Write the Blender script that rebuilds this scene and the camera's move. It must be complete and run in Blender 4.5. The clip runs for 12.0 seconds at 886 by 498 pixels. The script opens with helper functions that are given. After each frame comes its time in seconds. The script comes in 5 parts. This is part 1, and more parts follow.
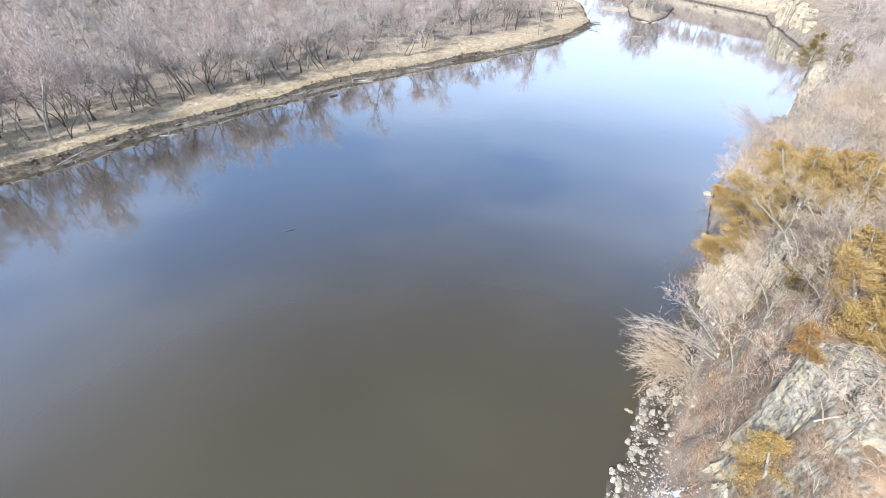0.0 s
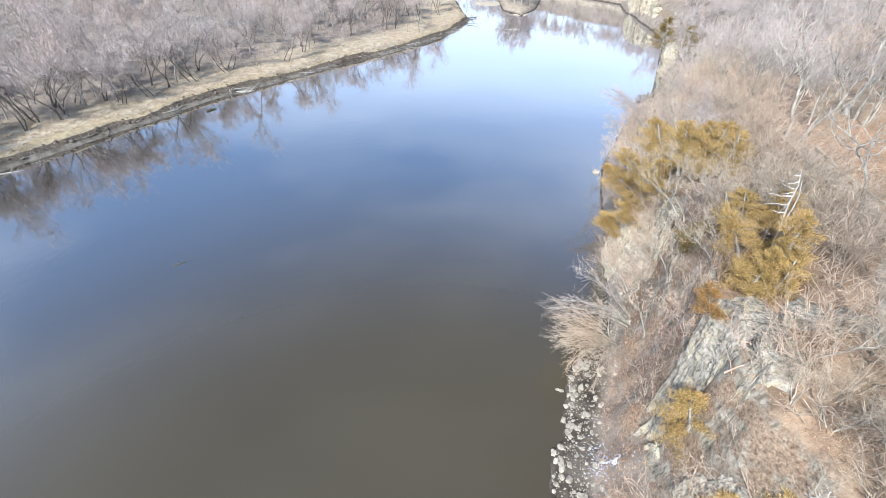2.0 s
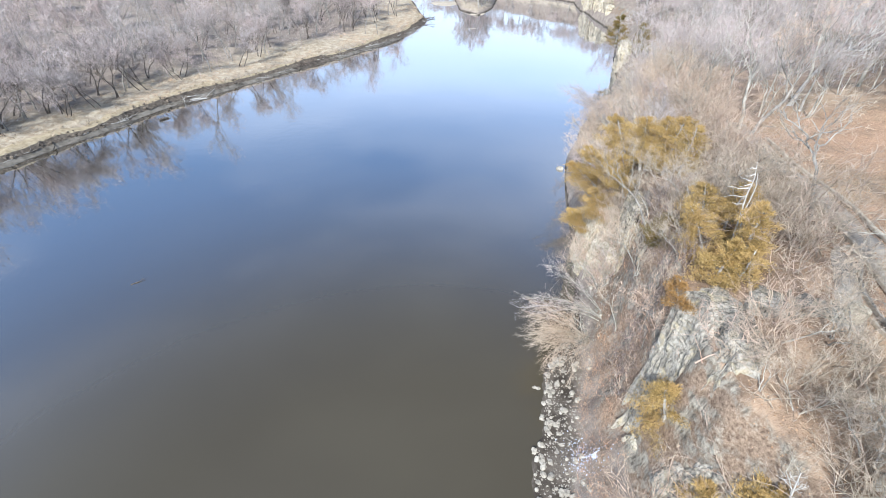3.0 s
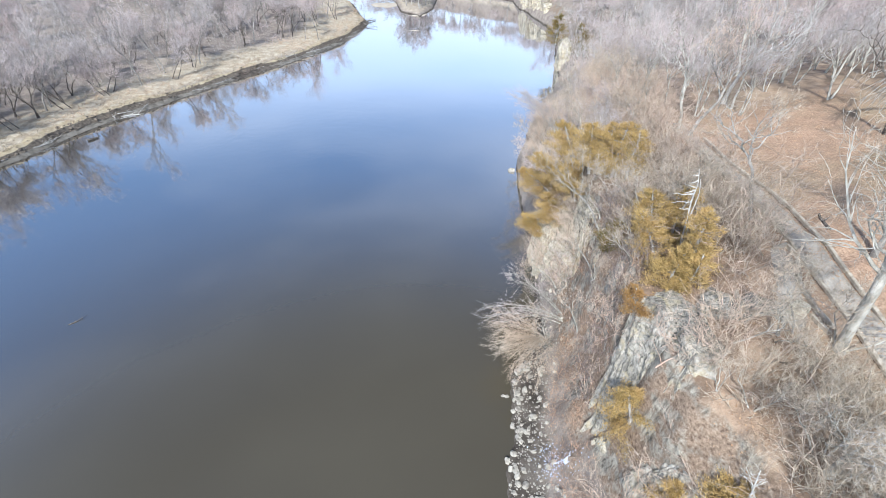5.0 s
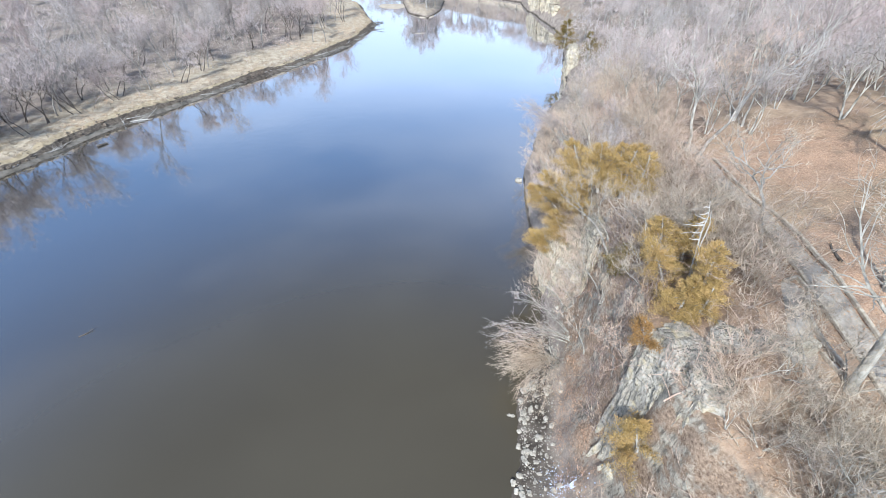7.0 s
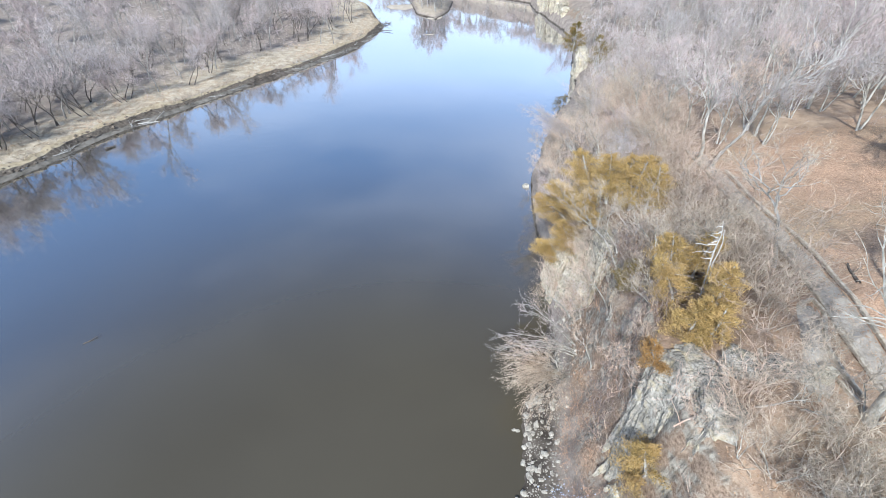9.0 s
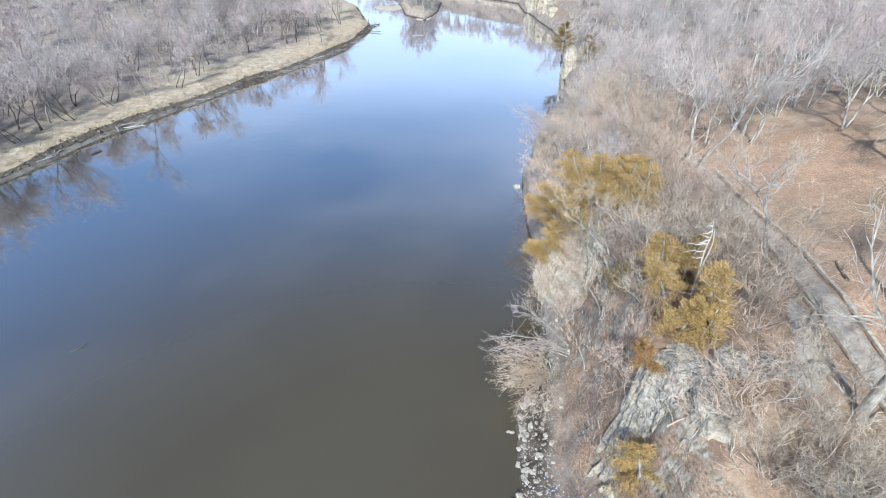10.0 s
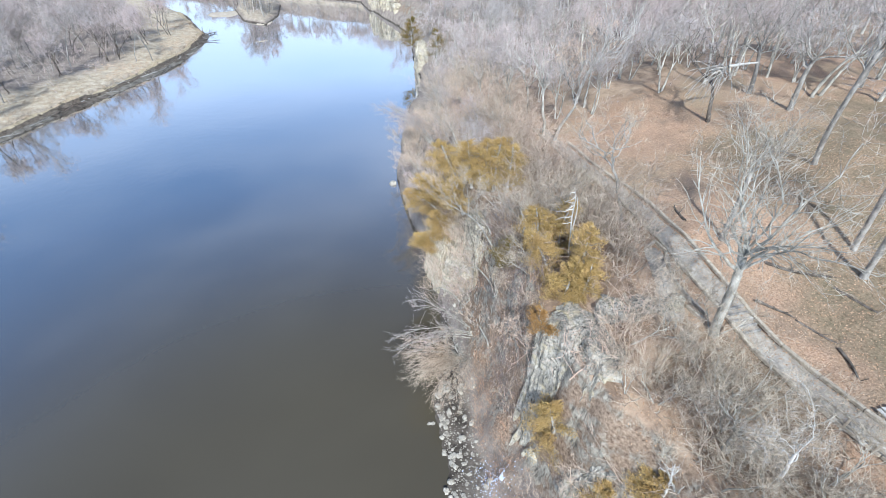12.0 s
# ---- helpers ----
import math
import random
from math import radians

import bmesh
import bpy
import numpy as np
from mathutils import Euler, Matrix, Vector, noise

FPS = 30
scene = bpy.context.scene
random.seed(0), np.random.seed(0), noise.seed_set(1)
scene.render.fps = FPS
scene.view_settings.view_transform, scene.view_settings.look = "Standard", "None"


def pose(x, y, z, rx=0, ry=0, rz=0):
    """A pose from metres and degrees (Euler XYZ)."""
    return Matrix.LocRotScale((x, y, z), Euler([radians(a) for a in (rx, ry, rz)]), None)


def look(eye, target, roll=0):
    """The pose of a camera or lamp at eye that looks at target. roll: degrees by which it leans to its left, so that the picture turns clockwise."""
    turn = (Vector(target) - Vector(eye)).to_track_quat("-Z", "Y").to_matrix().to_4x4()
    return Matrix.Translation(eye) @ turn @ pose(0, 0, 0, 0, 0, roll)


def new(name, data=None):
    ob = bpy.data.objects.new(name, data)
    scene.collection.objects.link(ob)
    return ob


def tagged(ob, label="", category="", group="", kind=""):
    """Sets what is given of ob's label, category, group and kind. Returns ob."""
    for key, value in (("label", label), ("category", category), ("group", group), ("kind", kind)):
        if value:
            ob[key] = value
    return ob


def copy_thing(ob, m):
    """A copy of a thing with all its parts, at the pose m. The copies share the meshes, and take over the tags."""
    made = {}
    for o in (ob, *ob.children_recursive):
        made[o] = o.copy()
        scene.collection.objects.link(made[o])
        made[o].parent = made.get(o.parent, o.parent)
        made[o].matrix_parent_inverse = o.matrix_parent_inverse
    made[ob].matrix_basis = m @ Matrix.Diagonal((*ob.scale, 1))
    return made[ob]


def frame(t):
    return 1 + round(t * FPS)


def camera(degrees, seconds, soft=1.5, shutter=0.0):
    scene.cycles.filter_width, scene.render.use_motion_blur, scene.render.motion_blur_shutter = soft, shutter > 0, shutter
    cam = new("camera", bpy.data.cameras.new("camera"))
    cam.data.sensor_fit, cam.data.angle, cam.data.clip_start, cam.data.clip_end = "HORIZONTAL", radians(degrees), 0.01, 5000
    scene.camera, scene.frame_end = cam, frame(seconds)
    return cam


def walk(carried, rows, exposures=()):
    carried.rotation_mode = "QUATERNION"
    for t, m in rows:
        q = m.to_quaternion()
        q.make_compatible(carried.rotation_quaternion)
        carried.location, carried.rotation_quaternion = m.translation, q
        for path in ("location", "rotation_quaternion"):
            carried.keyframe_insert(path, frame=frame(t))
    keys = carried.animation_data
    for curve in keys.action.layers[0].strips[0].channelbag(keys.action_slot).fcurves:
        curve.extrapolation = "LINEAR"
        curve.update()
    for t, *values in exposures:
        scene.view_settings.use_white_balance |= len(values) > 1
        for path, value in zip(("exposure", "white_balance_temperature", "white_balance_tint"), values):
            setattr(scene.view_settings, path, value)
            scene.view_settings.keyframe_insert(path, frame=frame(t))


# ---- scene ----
cam = camera(86.73, 12.0, soft=0.6)
PATH = [
    (0.0, look((0.001, 0.000, 37.501), (-1.785, 7.772, 31.466), 1.32)),
    (0.5, look((-0.220, 0.380, 37.417), (-1.582, 8.237, 31.383), 1.39)),
    (1.0, look((-0.416, 0.651, 37.416), (-1.222, 8.586, 31.385), 1.43)),
    (1.5, look((-0.500, 0.974, 37.300), (-0.819, 8.953, 31.281), 1.43)),
    (2.0, look((-0.544, 1.276, 37.225), (-0.443, 9.270, 31.217), 1.47)),
    (2.5, look((-0.641, 1.524, 37.276), (-0.237, 9.509, 31.270), 1.45)),
    (3.0, look((-0.727, 1.769, 37.358), (0.039, 9.735, 31.362), 1.47)),
    (3.5, look((-0.740, 2.026, 37.512), (0.394, 9.952, 31.521), 1.41)),
    (5.5, look((-0.779, 3.368, 38.838), (0.910, 11.172, 32.817), 1.40)),
    (6.0, look((-0.836, 3.673, 39.276), (0.808, 11.475, 33.241), 1.42)),
    (6.5, look((-0.884, 3.955, 39.738), (0.711, 11.759, 33.691), 1.46)),
    (7.0, look((-0.837, 4.290, 40.127), (0.723, 12.092, 34.069), 1.49)),
    (9.0, look((-0.513, 5.489, 40.701), (0.906, 13.303, 34.624), 1.35)),
    (9.5, look((-0.435, 5.610, 40.739), (0.963, 13.432, 34.667), 1.31)),
    (10.0, look((-0.440, 5.725, 40.729), (1.145, 13.516, 34.663), 1.30)),
    (10.5, look((-0.396, 5.817, 40.666), (1.730, 13.484, 34.609), 1.27)),
    (11.0, look((-0.416, 5.849, 40.622), (2.312, 13.330, 34.572), 1.28)),
    (11.5, look((-0.416, 5.871, 40.600), (2.886, 13.121, 34.555), 1.28)),
    (12.0, look((-0.492, 5.865, 40.639), (3.328, 12.855, 34.594), 1.29)),
]
walk(cam, PATH, [(0.0, 0.90, 6300, 8), (3.5, 0.78, 5950, 7), (9.5, 0.70, 5800, 6), (12.0, 0.66, 5700, 5)])

# ---- daylight ----
SUN_AZ, SUN_EL = 207.0, 43.0
world = bpy.data.worlds.new("world")
scene.world = world
world.use_nodes = True
wn, wl = world.node_tree.nodes, world.node_tree.links
sky = wn.new("ShaderNodeTexSky")
sky.sky_type = 'NISHITA'
sky.sun_disc = False
sky.sun_elevation, sky.sun_rotation = radians(SUN_EL), radians(SUN_AZ)
sky.air_density, sky.dust_density, sky.ozone_density = 1.0, 0.35, 3.0
geo = wn.new("ShaderNodeTexCoord")
flat = wn.new("ShaderNodeVectorMath")
flat.operation = "MULTIPLY_ADD"
flat.inputs[1].default_value = (1.0, 1.0, 3.2)
flat.inputs[2].default_value = (7.9, 2.2, 0.4)
wl.new(geo.outputs["Generated"], flat.inputs[0])
puff = wn.new("ShaderNodeTexNoise")
puff.inputs["Scale"].default_value, puff.inputs["Detail"].default_value, puff.inputs["Roughness"].default_value = 1.5, 3.0, 0.5
wl.new(flat.outputs[0], puff.inputs["Vector"])
veil = wn.new("ShaderNodeMapRange")
veil.inputs[1].default_value, veil.inputs[2].default_value, veil.inputs[4].default_value = 0.40, 0.74, 0.32
wl.new(puff.outputs[0], veil.inputs[0])
cloudy = wn.new("ShaderNodeMix")
cloudy.data_type = "RGBA"
wl.new(veil.outputs[0], cloudy.inputs[0])
wl.new(sky.outputs[0], cloudy.inputs[6])
cloudy.inputs[7].default_value = (7.5, 7.4, 7.6, 1)
part_z = wn.new("ShaderNodeSeparateXYZ")
wl.new(geo.outputs["Generated"], part_z.inputs[0])
low = wn.new("ShaderNodeMapRange")
low.interpolation_type = "SMOOTHSTEP"
low.inputs[1].default_value, low.inputs[2].default_value, low.inputs[3].default_value, low.inputs[4].default_value = 0.05, 0.40, 0.85, 0.0
wl.new(part_z.outputs[2], low.inputs[0])
hazy = wn.new("ShaderNodeMix")
hazy.data_type = "RGBA"
wl.new(low.outputs[0], hazy.inputs[0])
wl.new(cloudy.outputs[2], hazy.inputs[6])
hazy.inputs[7].default_value = (7.3, 7.6, 8.2, 1)
wl.new(hazy.outputs[2], wn["Background"].inputs[0])
wn["Background"].inputs[1].default_value = 0.13
sun = new("sun", bpy.data.lights.new("sun", "SUN"))
sun.data.energy, sun.data.angle, sun.data.color = 4.0, radians(3.0), (1.0, 0.95, 0.88)
sd = Vector((math.sin(radians(SUN_AZ)) * math.cos(radians(SUN_EL)), math.cos(radians(SUN_AZ)) * math.cos(radians(SUN_EL)), math.sin(radians(SUN_EL))))
sun.matrix_world = look(sd * 200, (0, 0, 0))

rng = np.random.default_rng(7)


# ---- materials ----
class Nodes:
    """A small helper that strings shader nodes together."""

    def __init__(self, name, rough=0.9, spec=0.3):
        self.mat = bpy.data.materials.new(name)
        self.mat.use_nodes = True
        self.n, self.l = self.mat.node_tree.nodes, self.mat.node_tree.links
        self.b = self.n["Principled BSDF"]
        self.b.inputs["Roughness"].default_value = rough
        self.b.inputs["Specular IOR Level"].default_value = spec
        self.pos = self.n.new("ShaderNodeNewGeometry")

    def set(self, sock, v):
        if isinstance(v, bpy.types.NodeSocket):
            self.l.new(v, sock)
        else:
            sock.default_value = (*v, 1) if isinstance(v, tuple) and len(v) == 3 else v

    def noise(self, scale, detail=4.0, rough=0.6, distort=0.0, vec=None):
        k = self.n.new("ShaderNodeTexNoise")
        k.inputs["Scale"].default_value, k.inputs["Detail"].default_value = scale, detail
        k.inputs["Roughness"].default_value, k.inputs["Distortion"].default_value = rough, distort
        self.l.new(vec or self.pos.outputs["Position"], k.inputs["Vector"])
        return k.outputs[0]

    def cells(self, scale, vec=None, out="Color"):
        k = self.n.new("ShaderNodeTexVoronoi")
        k.inputs["Scale"].default_value = scale
        self.l.new(vec or self.pos.outputs["Position"], k.inputs["Vector"])
        return k.outputs[out]

    def stretch(self, sx, sy, sz):
        k = self.n.new("ShaderNodeVectorMath")
        k.operation = "MULTIPLY"
        self.l.new(self.pos.outputs["Position"], k.inputs[0])
        k.inputs[1].default_value = (sx, sy, sz)
        return k.outputs[0]

    def ramp(self, fac, *stops):
        k = self.n.new("ShaderNodeValToRGB")
        e = k.color_ramp.elements
        while len(e) < len(stops):
            e.new(0.5)
        for i, (p, c) in enumerate(stops):
            e[i].position, e[i].color = p, (*c, 1) if isinstance(c, tuple) else (c, c, c, 1)
        self.set(k.inputs[0], fac)
        return k.outputs[0]

    def mix(self, fac, a, b, how="MIX"):
        k = self.n.new("ShaderNodeMix")
        k.data_type, k.blend_type = "RGBA", how
        self.set(k.inputs[0], fac)
        self.set(k.inputs[6], a)
        self.set(k.inputs[7], b)
        return k.outputs[2]

    def math(self, how, a, b=0.0):
        k = self.n.new("ShaderNodeMath")
        k.operation = how
        self.set(k.inputs[0], a)
        self.set(k.inputs[1], b)
        return k.outputs[0]

    def span(self, v, lo, hi):
        k = self.n.new("ShaderNodeMapRange")
        k.interpolation_type = "SMOOTHSTEP"
        self.set(k.inputs[0], v)
        k.inputs[1].default_value, k.inputs[2].default_value = lo, hi
        return k.outputs[0]

    def axis(self, what, i):
        k = self.n.new("ShaderNodeSeparateXYZ")
        self.l.new(self.pos.outputs[what], k.inputs[0])
        return k.outputs[i]

    def attr(self, name):
        k = self.n.new("ShaderNodeAttribute")
        k.attribute_name = name
        return k.outputs["Fac"]

    def island(self):
        return self.pos.outputs["Random Per Island"]

    def rand(self):
        return self.n.new("ShaderNodeObjectInfo").outputs["Random"]

    def bump(self, h, strength=0.5, dist=0.1):
        k = self.n.new("ShaderNodeBump")
        k.inputs["Strength"].default_value, k.inputs["Distance"].default_value = strength, dist
        self.l.new(h, k.inputs["Height"])
        self.l.new(k.outputs[0], self.b.inputs["Normal"])

    def done(self, colour, rough=None):
        self.set(self.b.inputs["Base Color"], colour)
        if rough is not None:
            self.set(self.b.inputs["Roughness"], rough)
        return self.mat


def m_bark(name, dark, light, scale=3.0):
    k = Nodes(name, 0.95, 0.15)
    n = k.noise(scale, 5, 0.65, vec=k.stretch(1, 1, 0.35))
    c = k.mix(k.ramp(n, (0.38, 0.0), (0.62, 1.0)), dark, light)
    c = k.mix(k.math("MULTIPLY", k.rand(), 0.35), c, tuple(0.55 * v for v in dark))
    k.bump(k.noise(scale * 6, 3), 0.5, 0.03)
    return k.done(c)


def m_twig(name, a, b):
    k = Nodes(name, 0.95, 0.1)
    c = k.mix(k.ramp(k.noise(1.1, 4, 0.7), (0.36, 0.05), (0.64, 0.95)), a, b)
    c = k.mix(k.math("MULTIPLY", k.island(), 0.3), c, a)
    c = k.mix(k.math("MULTIPLY", k.rand(), 0.4), c, tuple(0.7 * v for v in a))
    c = k.mix(k.ramp(k.noise(0.06, 2), (0.4, 0.0), (0.65, 0.35)), c, tuple(v * w for v, w in zip(b, (1.15, 0.9, 0.85))))
    return k.done(c)


def m_foliage(name, a, b, dry):
    k = Nodes(name, 0.75, 0.25)
    c = k.mix(k.island(), a, b)
    c = k.mix(k.ramp(k.noise(0.8, 3), (0.45, 0.0), (0.7, 0.7)), c, dry)
    k.b.inputs["Subsurface Weight"].default_value = 0.0
    return k.done(c)


def m_rock(name, dark, light, stain):
    k = Nodes(name, 0.92, 0.2)
    n1 = k.noise(0.5, 6, 0.65, 0.6, vec=k.stretch(1, 1, 2.2))
    n2 = k.noise(3.2, 6, 0.7, vec=k.stretch(1.6, 1.6, 0.7))
    c = k.mix(k.ramp(n1, (0.32, 0.0), (0.66, 1.0)), dark, light)
    c = k.mix(k.ramp(n2, (0.36, 0.75), (0.56, 0.0)), c, tuple(0.45 * v for v in dark))
    joint = k.noise(1.6, 5, 0.6, 1.2, vec=k.stretch(2.6, 2.6, 0.5))
    c = k.mix(k.ramp(joint, (0.36, 0.9), (0.43, 0.0)), c, tuple(0.3 * v for v in dark))
    c = k.mix(k.ramp(k.noise(0.9, 4, 0.6, 1.0), (0.52, 0.0), (0.7, 0.6)), c, stain)
    k.bump(k.math("ADD", k.noise(5, 6, 0.7), k.math("MULTIPLY", n1, 2.0)), 0.8, 0.15)
    return k.done(c)


def m_ground():
    """Mud at the waterline, dead grass on the low bank, leaf litter on the heights, bare rock where it is steep."""
    k = Nodes("ground", 0.97, 0.1)
    z, up = k.axis("Position", 2), k.axis("Normal", 2)
    big, mid, fine = k.noise(0.07, 4, 0.6), k.noise(0.6, 5, 0.65), k.noise(6, 4, 0.7)
    grass = k.mix(k.ramp(mid, (0.35, 0.0), (0.65, 1.0)), (0.36, 0.30, 0.22), (0.60, 0.53, 0.41))
    grass = k.mix(k.ramp(fine, (0.35, 0.45), (0.6, 0.0)), grass, (0.17, 0.125, 0.08))
    floor = k.mix(k.ramp(mid, (0.35, 0.0), (0.7, 1.0)), (0.23, 0.195, 0.165), (0.40, 0.345, 0.295))
    floor = k.mix(k.ramp(fine, (0.4, 0.4), (0.6, 0.0)), floor, (0.09, 0.065, 0.05))
    low = k.mix(k.attr("strip"), floor, grass)
    litter = k.mix(k.ramp(k.noise(9, 5, 0.85), (0.39, 0.0), (0.61, 1.0)), (0.29, 0.18, 0.115), (0.61, 0.425, 0.295))
    litter = k.mix(k.ramp(mid, (0.42, 0.0), (0.66, 0.6)), litter, (0.30, 0.215, 0.15))
    litter = k.mix(k.ramp(big, (0.46, 0.0), (0.6, 0.5)), litter, k.mix(mid, (0.24, 0.205, 0.125), (0.42, 0.36, 0.24)))
    litter = k.mix(k.ramp(k.noise(0.25, 4, 0.6), (0.5, 0.0), (0.66, 0.7)), litter, (0.25, 0.19, 0.14))
    litter = k.mix(k.ramp(fine, (0.35, 0.5), (0.55, 0.0)), litter, (0.13, 0.09, 0.065))
    humus = k.mix(k.ramp(mid, (0.36, 0.0), (0.64, 1.0)), (0.20, 0.14, 0.098), (0.44, 0.325, 0.23))
    litter = k.mix(k.math("MULTIPLY", k.attr("thicket"), 0.85), litter, humus)
    turf = k.mix(k.ramp(fine, (0.35, 0.0), (0.65, 1.0)), (0.10, 0.082, 0.05), (0.25, 0.205, 0.135))
    litter = k.mix(k.math("MULTIPLY", k.attr("turf"), k.ramp(mid, (0.3, 0.5), (0.6, 0.95))), litter, turf)
    litter = k.mix(k.math("MULTIPLY", k.attr("distance"), 0.85), litter, floor)
    c = k.mix(k.span(z, 4.0, 9.0), low, litter)
    flute = k.noise(2.2, 6, 0.7, 0.4, vec=k.stretch(1.5, 1.5, 0.35))
    rock = k.mix(k.ramp(k.noise(1.1, 6, 0.7, 0.5), (0.35, 0.0), (0.65, 1.0)), (0.19, 0.17, 0.14), (0.46, 0.42, 0.34))
    rock = k.mix(k.ramp(flute, (0.38, 0.8), (0.52, 0.0)), rock, (0.07, 0.06, 0.05))
    scrub = k.mix(k.ramp(k.noise(4.0, 5, 0.75), (0.35, 0.0), (0.65, 1.0)), (0.13, 0.09, 0.065), (0.40, 0.30, 0.215))
    face = k.mix(k.ramp(k.noise(0.5, 6, 0.7), (0.46, 0.0), (0.56, 1.0)), scrub, rock)
    c = k.mix(k.math("MULTIPLY", k.span(up, 0.78, 0.5), k.span(z, 1.5, 4.0)), c, face)
    mud = k.mix(k.ramp(mid, (0.4, 0.0), (0.62, 1.0)), (0.055, 0.046, 0.038), (0.14, 0.12, 0.10))
    c = k.mix(k.math("MAXIMUM", k.span(z, 0.6, 0.2), k.math("MULTIPLY", k.span(z, 1.15, 0.55), k.attr("beach"))), c, mud)
    k.bump(k.math("ADD", fine, k.math("MULTIPLY", mid, 2.0)), 0.7, 0.12)
    return k.done(c)


def m_water():
    """Murky water: a brown body under a mirror that strengthens towards grazing views."""
    k = Nodes("river_water", 0.9, 0.0)
    n = k.noise(0.03, 3, 0.5, 0.5)
    c = k.mix(k.ramp(n, (0.35, 0.0), (0.65, 1.0)), (0.062, 0.053, 0.037), (0.073, 0.063, 0.043))
    k.done(c)
    rip = k.math("ADD", k.noise(1.3, 3, 0.6, vec=k.stretch(1, 0.6, 1)), k.noise(0.22, 2, 0.5))
    b = k.n.new("ShaderNodeBump")
    b.inputs["Strength"].default_value, b.inputs["Distance"].default_value = 0.03, 0.25
    k.l.new(rip, b.inputs["Height"])
    gl = k.n.new("ShaderNodeBsdfGlossy")
    gl.inputs["Color"].default_value = (0.93, 0.95, 1.0, 1)
    k.set(gl.inputs["Roughness"], k.ramp(k.noise(0.02, 3), (0.35, 0.012), (0.7, 0.05)))
    fr = k.n.new("ShaderNodeFresnel")
    fr.inputs["IOR"].default_value = 1.40
    for node in (gl, fr):
        k.l.new(b.outputs[0], node.inputs["Normal"])
    mx = k.n.new("ShaderNodeMixShader")
    k.set(mx.inputs[0], k.ramp(fr.outputs[0], (0.0, 0.0), (0.030, 0.025), (0.034, 0.055), (0.038, 0.105), (0.042, 0.165), (0.050, 0.275), (0.065, 0.41), (0.085, 0.51), (0.20, 0.80)))
    k.l.new(k.b.outputs[0], mx.inputs[1])
    k.l.new(gl.outputs[0], mx.inputs[2])
    k.l.new(mx.outputs[0], k.n["Material Output"].inputs[0])
    return k.mat


def m_plain(name, a, b, scale, rough=0.95, bump=0.4, dist=0.03):
    k = Nodes(name, rough, 0.2)
    n = k.noise(scale, 5, 0.7)
    c = k.mix(k.ramp(n, (0.34, 0.0), (0.66, 1.0)), a, b)
    c = k.mix(k.math("MULTIPLY", k.rand(), 0.35), c, tuple(0.6 * v for v in a))
    k.bump(k.noise(scale * 4, 4), bump, dist)
    return k.done(c)


GROUND, WATER = m_ground(), m_water()
BARK = m_bark("grey_bark", (0.20, 0.185, 0.165), (0.46, 0.435, 0.395))
BARK_LIGHT = m_bark("lichened_bark", (0.25, 0.235, 0.20), (0.62, 0.59, 0.52))
BARK_DARK = m_bark("dark_bark", (0.075, 0.062, 0.052), (0.20, 0.175, 0.15))
BARK_PALE = m_bark("weathered_wood", (0.36, 0.34, 0.31), (0.62, 0.60, 0.56), 6)
TWIG = m_twig("mauve_twigs", (0.285, 0.26, 0.25), (0.66, 0.607, 0.58))
TWIG_TAN = m_twig("tan_twigs", (0.28, 0.23, 0.175), (0.74, 0.64, 0.505))
TWIG_RED = m_twig("russet_stems", (0.29, 0.175, 0.11), (0.72, 0.49, 0.325))
DRY_GRASS = m_twig("dead_grass", (0.36, 0.295, 0.21), (0.66, 0.58, 0.45))
CEDAR = m_foliage("bronze_cedar", (0.245, 0.17, 0.063), (0.60, 0.425, 0.17), (0.50, 0.335, 0.145))
ROCK = m_rock("grey_sandstone", (0.235, 0.218, 0.185), (0.55, 0.51, 0.435), (0.50, 0.42, 0.26))
ROCK_WHITE = m_rock("pale_sandstone", (0.36, 0.32, 0.24), (0.68, 0.62, 0.50), (0.52, 0.43, 0.27))
STONE = m_plain("shore_stone", (0.21, 0.19, 0.16), (0.58, 0.54, 0.46), 2.5, 0.9, 0.6, 0.05)
SAND = m_plain("pale_sand", (0.40, 0.345, 0.27), (0.60, 0.53, 0.43), 0.5, 0.95, 0.3, 0.05)
GRAVEL = m_plain("path_gravel", (0.25, 0.215, 0.175), (0.47, 0.425, 0.36), 1.2, 0.95, 0.6, 0.04)
TIMBER = m_plain("weathered_timber", (0.28, 0.235, 0.18), (0.60, 0.53, 0.43), 4.0, 0.9, 0.5, 0.02)
TWIG_WARM = m_twig("dun_twigs", (0.27, 0.21, 0.165), (0.70, 0.59, 0.48))
BONE = m_bark("bleached_wood", (0.46, 0.44, 0.40), (0.70, 0.68, 0.64), 6)
LEAVES = m_foliage("fallen_leaves", (0.26, 0.15, 0.085), (0.60, 0.41, 0.26), (0.40, 0.25, 0.15))


